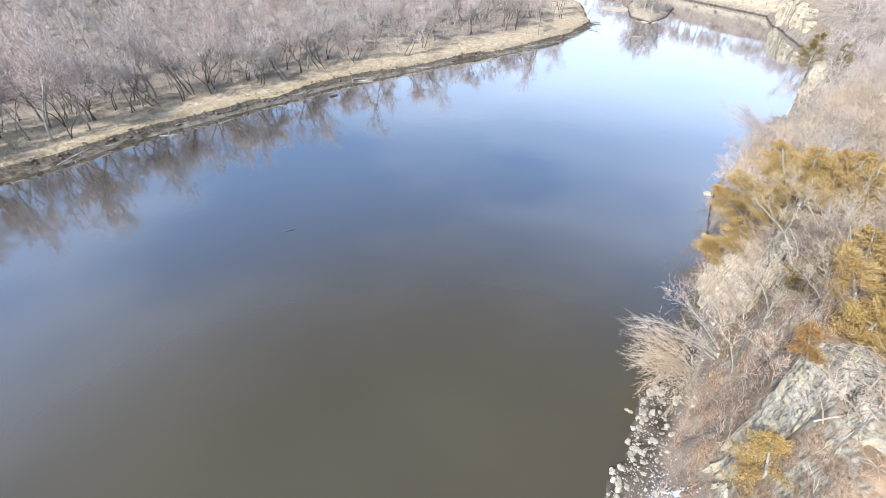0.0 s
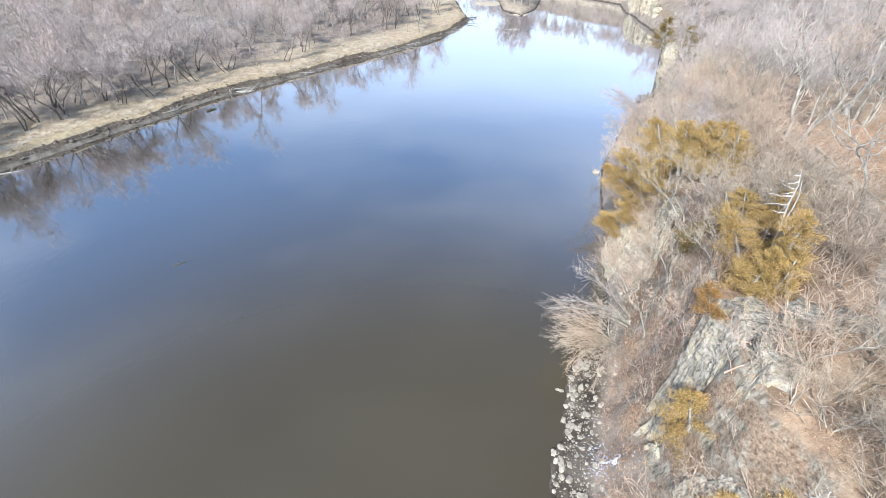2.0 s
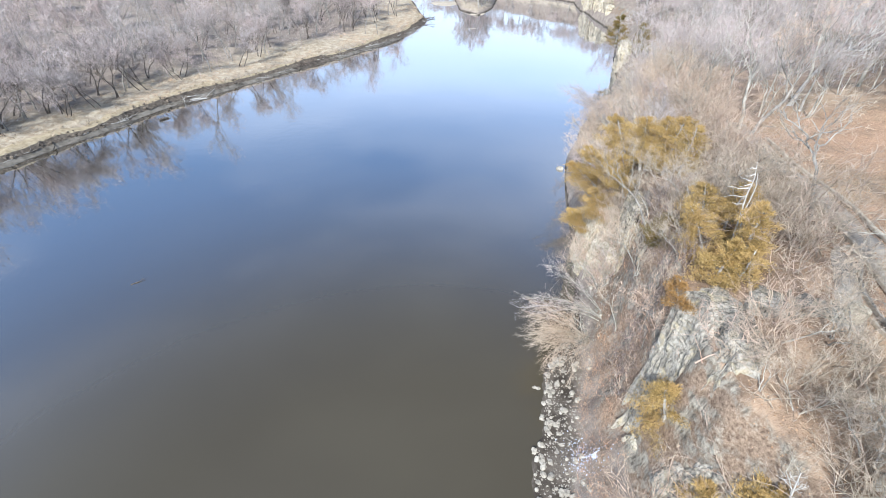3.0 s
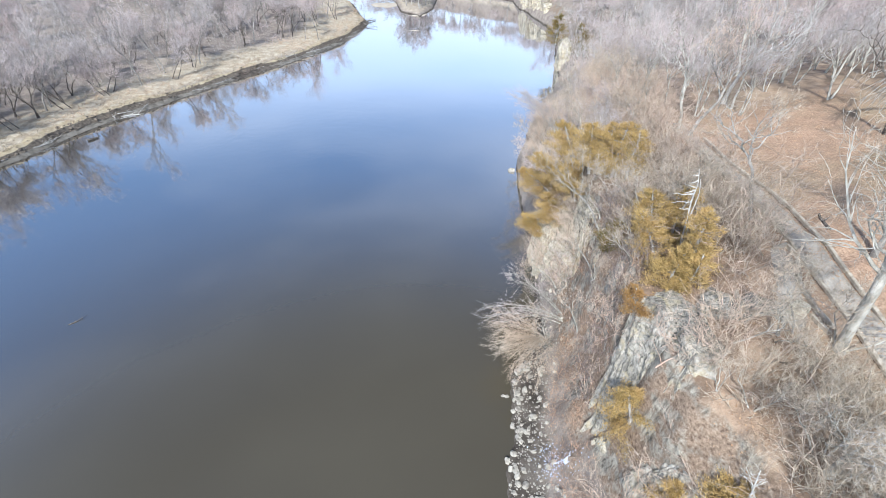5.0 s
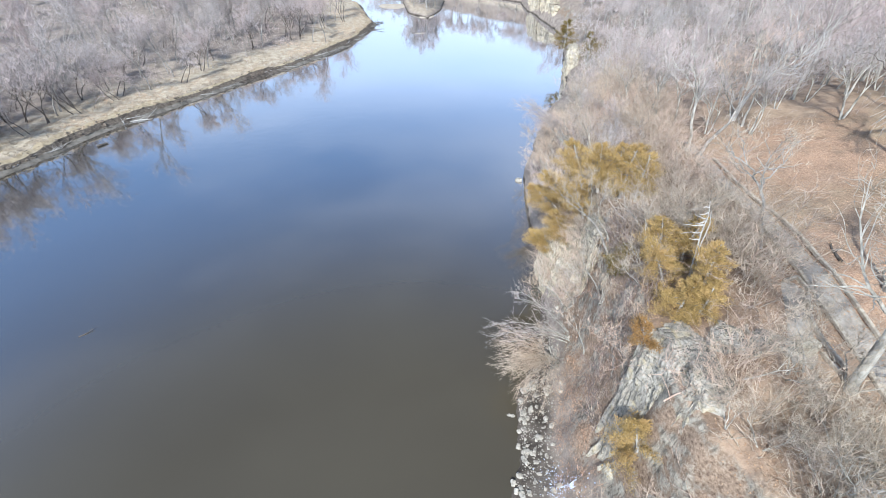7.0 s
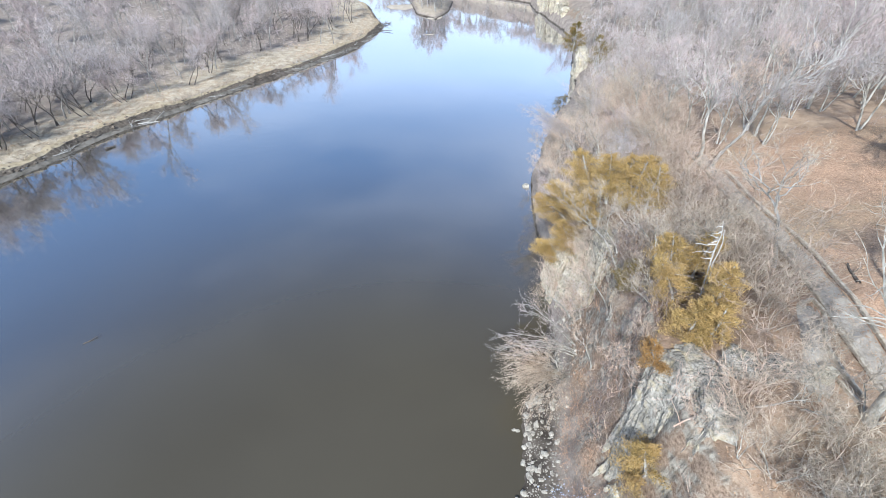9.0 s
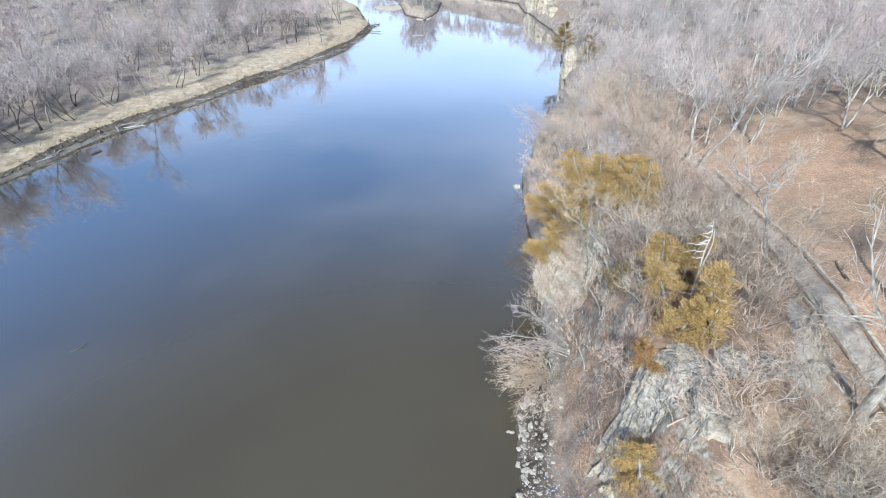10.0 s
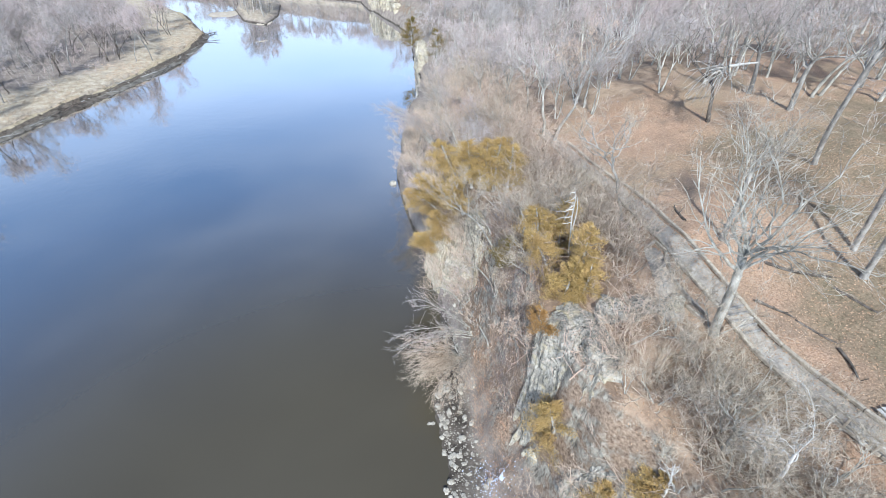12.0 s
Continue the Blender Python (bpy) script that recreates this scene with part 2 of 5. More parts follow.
# ---- mesh tools ----
def mesh_np(name, V, F, mats, idx=None, smooth=False):
    me = bpy.data.meshes.new(name)
    V, F = np.asarray(V, np.float32), np.asarray(F, np.int32)
    me.vertices.add(len(V))
    me.vertices.foreach_set("co", V.ravel())
    me.loops.add(F.size)
    me.loops.foreach_set("vertex_index", F.ravel())
    k = F.shape[1]
    me.polygons.add(len(F))
    me.polygons.foreach_set("loop_start", np.arange(0, F.size, k, dtype=np.int32))
    me.polygons.foreach_set("loop_total", np.full(len(F), k, np.int32))
    if idx is not None:
        me.polygons.foreach_set("material_index", np.asarray(idx, np.int32))
    me.polygons.foreach_set("use_smooth", np.full(len(F), smooth, bool))
    for m in (mats if isinstance(mats, (list, tuple)) else [mats]):
        me.materials.append(m)
    me.update(calc_edges=True)
    me.validate()
    return me


def part_np(name, V, F, material, parent=None, label="", smooth=False):
    ob = new(name, mesh_np(name, V, F, material, smooth=smooth))
    ob.parent = parent
    return tagged(ob, label)


def part(name, bm, material, parent=None, label="", smooth=False):
    me = bpy.data.meshes.new(name)
    bm.to_mesh(me)
    bm.free()
    me.materials.append(material)
    if smooth:
        me.polygons.foreach_set("use_smooth", np.full(len(me.polygons), True))
    ob = new(name, me)
    ob.parent = parent
    return tagged(ob, label)


def thing(name, m, label, category, group="", kind=""):
    ob = new(name)
    ob.matrix_world = m
    ob.empty_display_size = 0.2
    return tagged(ob, label, category, group, kind)


LAT = np.random.default_rng(3).random((256, 256))


def vnoise(x, y, s):
    """Smooth value noise between -1 and 1."""
    x, y = np.asarray(x) / s + 1000.3, np.asarray(y) / s + 1000.7
    i, j = np.floor(x).astype(int), np.floor(y).astype(int)
    u, v = x - i, y - j
    u, v = u * u * (3 - 2 * u), v * v * (3 - 2 * v)
    a, b = LAT[i % 256, j % 256], LAT[(i + 1) % 256, j % 256]
    c, d = LAT[i % 256, (j + 1) % 256], LAT[(i + 1) % 256, (j + 1) % 256]
    return 2 * ((a * (1 - u) + b * u) * (1 - v) + (c * (1 - u) + d * u) * v) - 1


def fbm(x, y, s, n=4):
    return sum(vnoise(x + 17 * k, y - 31 * k, s / 2 ** k) / 2 ** k for k in range(n))


def smooth(v, lo, hi):
    t = np.clip((np.asarray(v, float) - lo) / (hi - lo), 0, 1)
    return t * t * (3 - 2 * t)


def tubes(segs, sides):
    """Tapered tubes: rows of x0 y0 z0 x1 y1 z1 r0 r1."""
    S = np.asarray(segs, float).reshape(-1, 8)
    a, b = S[:, :3], S[:, 3:6]
    d = b - a
    d /= np.linalg.norm(d, axis=1, keepdims=True) + 1e-9
    ref = np.where(np.abs(d[:, 2:3]) > 0.9, [[1.0, 0, 0]], [[0, 0, 1.0]])
    u = np.cross(d, ref)
    u /= np.linalg.norm(u, axis=1, keepdims=True) + 1e-9
    w = np.cross(d, u)
    ang = np.arange(sides) * 2 * np.pi / sides
    ring = u[:, None] * np.cos(ang)[None, :, None] + w[:, None] * np.sin(ang)[None, :, None]
    V = np.concatenate([a[:, None] + ring * S[:, 6, None, None], b[:, None] + ring * S[:, 7, None, None]], 1).reshape(-1, 3)
    i = np.arange(sides)
    j = (i + 1) % sides
    F = np.concatenate([np.stack([i, j, j + sides], 1), np.stack([i, j + sides, i + sides], 1)])
    F = (F[None] + (np.arange(len(S)) * 2 * sides)[:, None, None]).reshape(-1, 3)
    return V, F


def stems_of(segs, sides):
    """Tubes whose touching ends share one ring, closed at the tip."""
    runs = []
    for r in segs:
        if runs and np.allclose(runs[-1][-1][3:6], r[:3]):
            runs[-1].append(r)
        else:
            runs.append([r])
    Vs, Fs, k = [], [], 0
    ang = np.arange(sides) * 2 * np.pi / sides
    for run in runs:
        R = np.asarray(run, float)
        pts, rad = np.vstack([R[:, :3], R[-1:, 3:6]]), np.r_[R[:, 6], R[-1, 7]]
        for i, (p, r) in enumerate(zip(pts, rad)):
            d = unit(pts[min(i + 1, len(pts) - 1)] - pts[max(i - 1, 0)])
            u = unit(np.cross(d, [0.0, 1.0, 0.05] if abs(d[1]) < 0.9 else [1.0, 0, 0]))
            w = np.cross(d, u)
            Vs.append(p + r * (np.cos(ang)[:, None] * u + np.sin(ang)[:, None] * w))
        Vs.append(pts[-1:] + unit(pts[-1] - pts[-2]) * rad[-1])
        n = len(pts)
        a = np.arange(sides)
        b = (a + 1) % sides
        for i in range(n - 1):
            o, q = k + i * sides, k + (i + 1) * sides
            Fs += [np.stack([o + a, o + b, q + b], 1), np.stack([o + a, q + b, q + a], 1)]
        o = k + (n - 1) * sides
        Fs.append(np.stack([o + a, o + b, np.full(sides, k + n * sides)], 1))
        k += n * sides + 1
    return np.concatenate(Vs), np.concatenate(Fs)


def spikes(segs, gen):
    """Thin tapering blades: rows of x0 y0 z0 x1 y1 z1 w."""
    S = np.asarray(segs, float).reshape(-1, 7)
    a, b = S[:, :3], S[:, 3:6]
    n = np.cross(b - a, gen.normal(size=a.shape))
    n /= np.linalg.norm(n, axis=1, keepdims=True) + 1e-9
    n *= S[:, 6:7]
    V = np.stack([a - n, a + n, b], 1).reshape(-1, 3)
    return V, np.arange(len(V)).reshape(-1, 3)


def ribbons(segs, gen):
    """Flat strips for thin branches: rows as for tubes."""
    S = np.asarray(segs, float).reshape(-1, 8)
    a, b = S[:, :3], S[:, 3:6]
    n = np.cross(b - a, gen.normal(size=a.shape))
    n /= np.linalg.norm(n, axis=1, keepdims=True) + 1e-9
    V = np.stack([a - n * S[:, 6:7], a + n * S[:, 6:7], b + n * S[:, 7:8], b - n * S[:, 7:8]], 1).reshape(-1, 3)
    F = np.array([(0, 1, 2), (0, 2, 3)])[None] + (np.arange(len(S)) * 4)[:, None, None]
    return V, F.reshape(-1, 3)


def joined(pieces):
    Vs, Fs, k = [], [], 0
    for V, F in pieces:
        Vs.append(V)
        Fs.append(F + k)
        k += len(V)
    return np.concatenate(Vs), np.concatenate(Fs)


def placed(V, x, y, z, scale, turn, lean=(0, 0)):
    c, s = math.cos(turn), math.sin(turn)
    W = V * scale
    return np.stack([W[:, 0] * c - W[:, 1] * s + x + W[:, 2] * lean[0], W[:, 0] * s + W[:, 1] * c + y + W[:, 2] * lean[1], W[:, 2] + z], 1)


def unit(v):
    return v / (np.linalg.norm(v) + 1e-9)


# ---- the lie of the land ----
SHORE_R = np.array([(-30, -120), (-6, -30), (3, 0), (7, 13), (9.7, 22.4), (10.7, 23.8), (11.4, 26.1), (12.5, 29.9), (13.9, 31.8), (16.8, 37.5), (20.0, 43.2), (21.9, 49.5),
                    (23.0, 54.7), (24.9, 65.5), (28.5, 76), (42.6, 102.4), (47.2, 106.7), (56, 123.8), (60.5, 136), (74.5, 171.8), (76.5, 196), (76.6, 217), (79.5, 236),
                    (68, 250), (53, 266), (30, 296), (-10, 350), (-120, 480)], float)
SHORE_L = np.array([(-130, -120), (-96, 15), (-83.1, 47.4), (-78.5, 54), (-75.6, 62), (-71.2, 71.2), (-65.5, 81), (-58.5, 91.8), (-51, 105.2), (-40.6, 117.5), (-29, 132.3),
                    (-15.1, 147), (0.6, 168.5), (6.9, 184.8), (9.9, 195.3), (7.9, 205), (5.6, 234), (-6, 270), (-60, 350), (-180, 440)], float)
ISLAND = np.array([(24.5, 236), (24.3, 216), (30.8, 205.4), (38.8, 221), (44, 241), (40, 262), (30, 262)], float)


def within(P, ring):
    """Which points lie inside a closed ring."""
    inside = np.zeros(len(P), bool)
    for (x0, y0), (x1, y1) in zip(ring, np.roll(ring, -1, 0)):
        cross = (y0 > P[:, 1]) != (y1 > P[:, 1])
        inside ^= cross & (P[:, 0] < (x1 - x0) * (P[:, 1] - y0) / (y1 - y0 if y1 != y0 else 1e-9) + x0)
    return inside


def signed(P, line, ring):
    """Distance from a line; above nought inside the ring that it bounds."""
    A = line
    best = np.full(len(P), 1e18)
    for a, b in zip(A[:-1], A[1:]):
        d = b - a
        t = np.clip(((P - a) @ d) / (d @ d), 0, 1)
        q = P - a - t[:, None] * d
        best = np.minimum(best, (q ** 2).sum(1))
    return np.sqrt(best) * np.where(within(P, ring), 1, -1)


LAND_R = np.vstack([SHORE_R, [(-120, 9000), (9000, 9000), (9000, -9000), (-30, -9000)]])
LAND_L = np.vstack([SHORE_L, [(-9000, 440), (-9000, -9000), (-130, -9000)]])


YS = [-60, 0, 12, 18, 22, 30, 36, 45, 52, 60, 80, 100, 140, 180, 200, 214, 226, 238, 260]
BEACH = [5, 5, 5, 4.7, 4.6, 4.2, 2.5, 0.7, 0.6, 0.6, 0.6, 0.6, 0.6, 0.6, 0.6, 0.5, 0.5, 0.6, 0.6]
WIDE = [9, 8, 7, 3.6, 2.2, 2.4, 2.6, 2.6, 3, 6, 13, 15, 10, 6, 4, 3, 4, 5, 5]
TALL = [15, 16, 16, 16.5, 17, 17, 16.5, 16, 15.5, 14.5, 13, 12, 10, 8, 8, 10, 8, 1.2, 0.9]


def height(x, y):
    x, y = np.asarray(x, float).ravel(), np.asarray(y, float).ravel()
    P = np.stack([x, y], 1)
    wob = 0.5 * fbm(x, y, 7.0, 3)
    dr = signed(P, SHORE_R, LAND_R) + wob
    dl = signed(P, SHORE_L, LAND_L) + 0.6 * wob
    di = signed(P, np.vstack([ISLAND, ISLAND[:1]]), ISLAND) + 0.6 * wob
    b, w, h = np.interp(y, YS, BEACH), np.interp(y, YS, WIDE), np.interp(y, YS, TALL)
    rough = 0.8 * fbm(x, y, 5.5, 4) * smooth(dr, 1, 6)
    e = dr - b + rough
    zr = 0.12 + 1.3 * smooth(dr, 0, 1.2 * b) + 0.12 * fbm(x, y, 2.0) * smooth(dr, 0.2, 2)
    zr = zr + (h - 1.3) * (0.22 * smooth(e, -0.6 * w, 0.35 * w) + 0.78 * smooth(e, 0.2 * w, w))
    zr = zr + np.minimum(h / 16, 1) * (3.2 * smooth(e, w, w + 6) + 3.2 * smooth(e, w + 8, w + 32)) + 0.35 * fbm(x, y, 9, 3) * smooth(e, w, w + 6)
    zr = zr + 14 * smooth(dr, 2, 26) * smooth(y, 212, 245)
    zl = 0.45 * smooth(dl, -0.2, 1.2) + 1.5 * smooth(dl, 1.3, 3.3) + 0.25 * fbm(x, y, 8, 4) * smooth(dl, 2, 5)
    zi = 0.6 * smooth(di, -0.2, 0.7) + 0.9 * smooth(di, 0, 3) + 0.1 * fbm(x, y, 4)
    bed = -np.clip(0.35 * np.minimum(np.minimum(-dr, -dl), -di), 0.0, 1.8) - 0.03
    z = np.where(dr > 0, zr, np.where(dl > 0, zl, np.where(di > 0, zi, bed)))
    return z, dr, dl, di


def ground_z(x, y):
    return float(height([x], [y])[0][0])


def axis(*runs):
    out = []
    for lo, hi, step in runs:
        out.append(np.arange(lo, hi, step))
    return np.unique(np.concatenate(out))


gx = axis((-2600, -400, 220), (-400, -120, 14), (-120, 4, 1.4), (4, 36, 0.4), (36, 90, 1.1), (90, 200, 8), (200, 2600, 200))
gy = axis((-2600, -200, 240), (-200, -10, 12), (-10, 4, 1.0), (4, 52, 0.4), (52, 150, 1.0), (150, 280, 1.6), (280, 600, 12), (600, 3000, 240))
X, Y = np.meshgrid(gx, gy)
gz, dR, dL, dI = height(X, Y)
quads = np.arange(len(gx) * len(gy)).reshape(len(gy), len(gx))
quads = np.stack([quads[:-1, :-1], quads[:-1, 1:], quads[1:, 1:], quads[1:, :-1]], -1).reshape(-1, 4)
ground = new("ground", mesh_np("ground", np.stack([X.ravel(), Y.ravel(), gz], 1), quads, GROUND, smooth=True))
strip = np.clip(smooth(dL, 1.8, 3.0) * (1 - smooth(dL + 7 * fbm(X.ravel(), Y.ravel(), 16), 10, 24)) + smooth(dI, 0.5, 2) * 0.7 + (Y.ravel() > 230) * smooth(dR, 1, 2) * (1 - smooth(dR, 8, 14)), 0, 1)
at = ground.data.attributes.new("strip", "FLOAT", "POINT")
at.data.foreach_set("value", strip.astype(np.float32))
thick = smooth(dR, 3, 5) * (1 - smooth(dR + 4 * fbm(X.ravel(), Y.ravel(), 9), 12, 17)) + smooth(Y.ravel() + 6 * fbm(X.ravel(), Y.ravel(), 14), 46, 56) * (dR > 0)
at = ground.data.attributes.new("thicket", "FLOAT", "POINT")
at.data.foreach_set("value", np.clip(thick, 0, 1).astype(np.float32))
turf = smooth(X.ravel() + 5 * fbm(X.ravel(), Y.ravel(), 12), 24, 29) * (1 - smooth(Y.ravel() + 4 * fbm(X.ravel(), Y.ravel(), 8), 13, 22))
turf = turf + 0.8 * smooth(X.ravel() + 5 * fbm(X.ravel(), Y.ravel(), 10), 37, 43) * (1 - smooth(Y.ravel() + 5 * fbm(X.ravel(), Y.ravel(), 9), 27, 35))
at = ground.data.attributes.new("turf", "FLOAT", "POINT")
at.data.foreach_set("value", np.clip(turf, 0, 1).astype(np.float32))
for key, v in (("beach", (dR > -2) * (1 - smooth(Y.ravel(), 42, 48)) + (dL > -3) * (dI < -20)), ("distance", smooth(Y.ravel() + 8 * fbm(X.ravel(), Y.ravel(), 14), 52, 90) * (dR > 0))):
    at = ground.data.attributes.new(key, "FLOAT", "POINT")
    at.data.foreach_set("value", np.clip(v, 0, 1).astype(np.float32))
tagged(ground, "low grassy river bank and leaf-covered bluff with steep rocky face", "ground", kind="structure")

wx = axis((-2600, -200, 300), (-200, 200, 20), (200, 2700, 300))
wy = axis((-2600, -200, 300), (-200, 400, 20), (400, 3000, 300))
X, Y = np.meshgrid(wx, wy)
quads = np.arange(X.size).reshape(X.shape)
quads = np.stack([quads[:-1, :-1], quads[:-1, 1:], quads[1:, 1:], quads[1:, :-1]], -1).reshape(-1, 4)
water = new("water", mesh_np("water", np.stack([X.ravel(), Y.ravel(), 0 * X.ravel()], 1), quads, WATER, smooth=True))
tagged(water, "calm murky brown river water mirroring a pale blue sky", "river", kind="structure")


# ---- bare trees ----
def bare_tree(seed, tall, spread=0.55, levels=4, fork=3, twig_n=5, twig_len=0.9, twig_w=0.02, thick=0.022, lean=(0.0, 0.0), stems=1, first=0.3, shoots=1, wander=0.13, keep=(0.55, 0.8), kink=0.0):
    """A leafless tree. Gives trunk tubes, limb tubes and twig blades."""
    g = np.random.default_rng(seed)
    trunk, limb, twig = [], [], []

    def twigs_at(p, d, r):
        for _ in range(twig_n):
            e = unit(d + g.normal(0, 0.75, 3) + np.array([0, 0, 0.25]))
            q = p + e * twig_len * g.uniform(0.5, 1.25)
            twig.append((*p, *q, twig_w))
            if g.random() < 0.7:
                e2 = unit(e + g.normal(0, 0.6, 3))
                m = p + (q - p) * g.uniform(0.3, 0.7)
                twig.append((*m, *(m + e2 * twig_len * g.uniform(0.4, 0.8)), twig_w * 0.8))

    def grow(p, d, length, r, level):
        n = 4 if level == 0 else 3 if level < 2 else 2
        for i in range(n):
            e = unit(d + g.normal(0, wander + 0.05 * level, 3) + np.array([0, 0, 0.06 * level]))
            q = p + e * length / n
            r2 = r * (0.82 if level else 0.86)
            bend = g.normal(0, 1, 3) * kink * length / n
            if kink and level:
                limb.append((*p, *((p + q) / 2 + bend), r, (r + r2) / 2))
                limb.append((*((p + q) / 2 + bend), *q, (r + r2) / 2, r2))
            else:
                (trunk if level == 0 else limb).append((*p, *q, r, r2))
            p, d, r = q, e, r2
            if level >= levels - 1:
                twigs_at(p, d, r)
            if level < levels and (level > 0 or i >= n * first):
                for _ in range(shoots if i < n - 1 else fork):
                    side = unit(g.normal(0, 1, 3) * np.array([1, 1, 0.5]))
                    e2 = unit(d * (1 - spread * 0.55) + side * spread + np.array([0, 0, 0.18]))
                    grow(p, e2, length * g.uniform(0.48, 0.78), r * g.uniform(*keep), level + 1)

    for s in range(stems):
        base = np.array([0.0, 0, -0.3]) + (g.normal(0, 0.35, 3) * (1, 1, 0) if stems > 1 else 0)
        d = unit(np.array([lean[0] + (g.normal(0, 0.22) if stems > 1 else 0), lean[1] + (g.normal(0, 0.22) if stems > 1 else 0), 1.0]))
        r0 = tall * thick
        trunk.append((*base, *(base + d * tall * 0.06), r0 * 1.35, r0))
        grow(base + d * tall * 0.06, d, tall * 0.46, r0, 0)
    return trunk, limb, twig


def crown_of(limb, twig, gen, sides, thin):
    """Limbs and twigs: geometry and which of it is bark."""
    L = np.asarray(limb, float).reshape(-1, 8)
    thick = L[:, 6] >= thin
    got = [tubes(L[thick], sides)] if thick.any() else []
    if (~thick).any():
        got.append(ribbons(L[~thick], gen))
    bark = sum(len(f) for _, f in got)
    got.append(spikes(twig, gen))
    V, F = joined(got)
    return V, F, np.r_[np.zeros(bark), np.ones(len(F) - bark)]


def tree_meshes(seed, bark, twigmat, sides=(6, 4), thin=0.035, **kw):
    tr, li, tw = bare_tree(seed, **kw)
    V, F, idx = crown_of(li, tw, np.random.default_rng(seed + 1), sides[1], thin)
    return mesh_np("trunk", *stems_of(tr, sides[0]), bark, smooth=True), mesh_np("crown", V, F, [bark, twigmat], idx)


def tree(meshes, x, y, label, group="", scale=1.0, turn=0.0, name="bare_tree", z=None, category="tree"):
    ob = thing(name, pose(x, y, (ground_z(x, y) if z is None else z) - 0.05, 0, 0, math.degrees(turn)) @ Matrix.Scale(scale, 4), label, category, group)
    for nm, me in zip(("trunk", "crown"), meshes):
        if me:
            new(nm, me).parent = ob
    return ob


def scatter(n, x0, x1, y0, y1, keep, gap, gen):
    out = []
    tries = 0
    while len(out) < n and tries < 60:
        tries += 1
        P = np.stack([gen.uniform(x0, x1, 1500), gen.uniform(y0, y1, 1500)], 1)
        z, dr, dl, di = height(P[:, 0], P[:, 1])
        ok = keep(P, dr, dl, di)
        for p, zz in zip(P[ok], z[ok]):
            if all((p[0] - q[0]) ** 2 + (p[1] - q[1]) ** 2 > gap * gap for q in out):
                out.append((p[0], p[1], zz))
                if len(out) >= n:
                    break
    return out


# woods on the low bank
BANK_KINDS = [tree_meshes(100 + k, BARK_DARK if k % 2 else BARK, TWIG, (5, 3), tall=t, spread=s, levels=3, fork=3, twig_n=2, twig_len=1.2, twig_w=0.03, thick=0.012, stems=st, first=0.5)
              for k, (t, s, st) in enumerate(((13, 0.42, 1), (11, 0.5, 2), (13, 0.4, 1), (9, 0.55, 2), (15, 0.42, 1), (11, 0.45, 2)))]
g1 = np.random.default_rng(11)
protos = []
for x, y, z in scatter(180, -150, 12, 30, 230, lambda P, dr, dl, di: (dl > 8 + 6 * vnoise(P[:, 0], P[:, 1], 14)) & (dl < 40), 2.8, g1):
    s, a = g1.uniform(0.65, 1.15), g1.uniform(0, 6.28)
    if len(protos) < 6:
        protos.append(tree(BANK_KINDS[len(protos)], x, y, "leafless grey tree on the flat floodplain", "floodplain trees", s, a, "floodplain_tree"))
        protos[-1].scale = (1, 1, 1)
    else:
        copy_thing(protos[int(g1.integers(6))], pose(x, y, z - 0.05, g1.uniform(-5, 5), g1.uniform(-5, 5), math.degrees(a)) @ Matrix.Scale(s, 4))

for x, y, z in scatter(52, -125, -40, 35, 115, lambda P, dr, dl, di: (dl > 6.5) & (dl < 17), 2.2, g1):
    copy_thing(protos[int(g1.integers(6))], pose(x, y, z - 0.05, g1.uniform(-6, 6), g1.uniform(-6, 6), g1.uniform(0, 360)) @ Matrix.Scale(g1.uniform(0.85, 1.2), 4))

FAR_KINDS = []
for k in range(6):
    tr, li, tw = bare_tree(300 + k, tall=11 + k * 0.7, spread=0.55, levels=2, fork=3, twig_n=7, twig_len=1.7, twig_w=0.04, thick=0.012, first=0.5)
    V, F, idx = crown_of(li, tw, np.random.default_rng(k), 3, 0.03)
    FAR_KINDS.append((tubes(tr, 3), (V, F[idx == 0]), (V, F[idx == 1])))


def woods(name, spots, label, gen, lo=0.75, hi=1.12):
    A, idx = [], []
    for x, y, z in spots:
        kind = FAR_KINDS[int(gen.integers(6))]
        s, t = gen.uniform(lo, hi), gen.uniform(0, 6.3)
        for (V, F), i in zip(kind, (0, 0, 1)):
            used, F2 = np.unique(F, return_inverse=True)
            A.append((placed(V[used], x, y, z, s, t), F2.reshape(-1, 3)))
            idx.append(np.full(len(F), i))
    V, F = joined(A)
    return tagged(new(name, mesh_np(name, V, F, [BARK, TWIG], np.concatenate(idx))), label, "woods", kind="stuff")


g2 = np.random.default_rng(12)
woods("far_woods", scatter(300, -270, 20, 30, 300, lambda P, dr, dl, di: (dl > 32) & (dl < 170) & (P[:, 1] > -0.75 * P[:, 0] - 90) & (np.hypot(P[:, 0], P[:, 1]) < 290), 3.6, g2), "leafless grey woods filling the flat floodplain", g2, 0.95, 1.4)
woods("distant_woods", scatter(205, -40, 130, 222, 360, lambda P, dr, dl, di: (dr > 5.0) & (dr < 44) & (P[:, 1] > 226), 2.4, g2), "hazy leafless woods beyond the river bend", g2, 0.6, 0.9)
woods("bend_woods", scatter(105, 55, 150, 105, 245, lambda P, dr, dl, di: (dr > 4) & (dr < 60), 3.0, g2), "leafless grey woods above the bend of the river", g2, 0.7, 1.05)
woods("island_thicket", scatter(36, 20, 48, 203, 268, lambda P, dr, dl, di: di > 2.0, 1.8, g2), "leafless willow thicket on the small river island", g2, 0.7, 1.1)

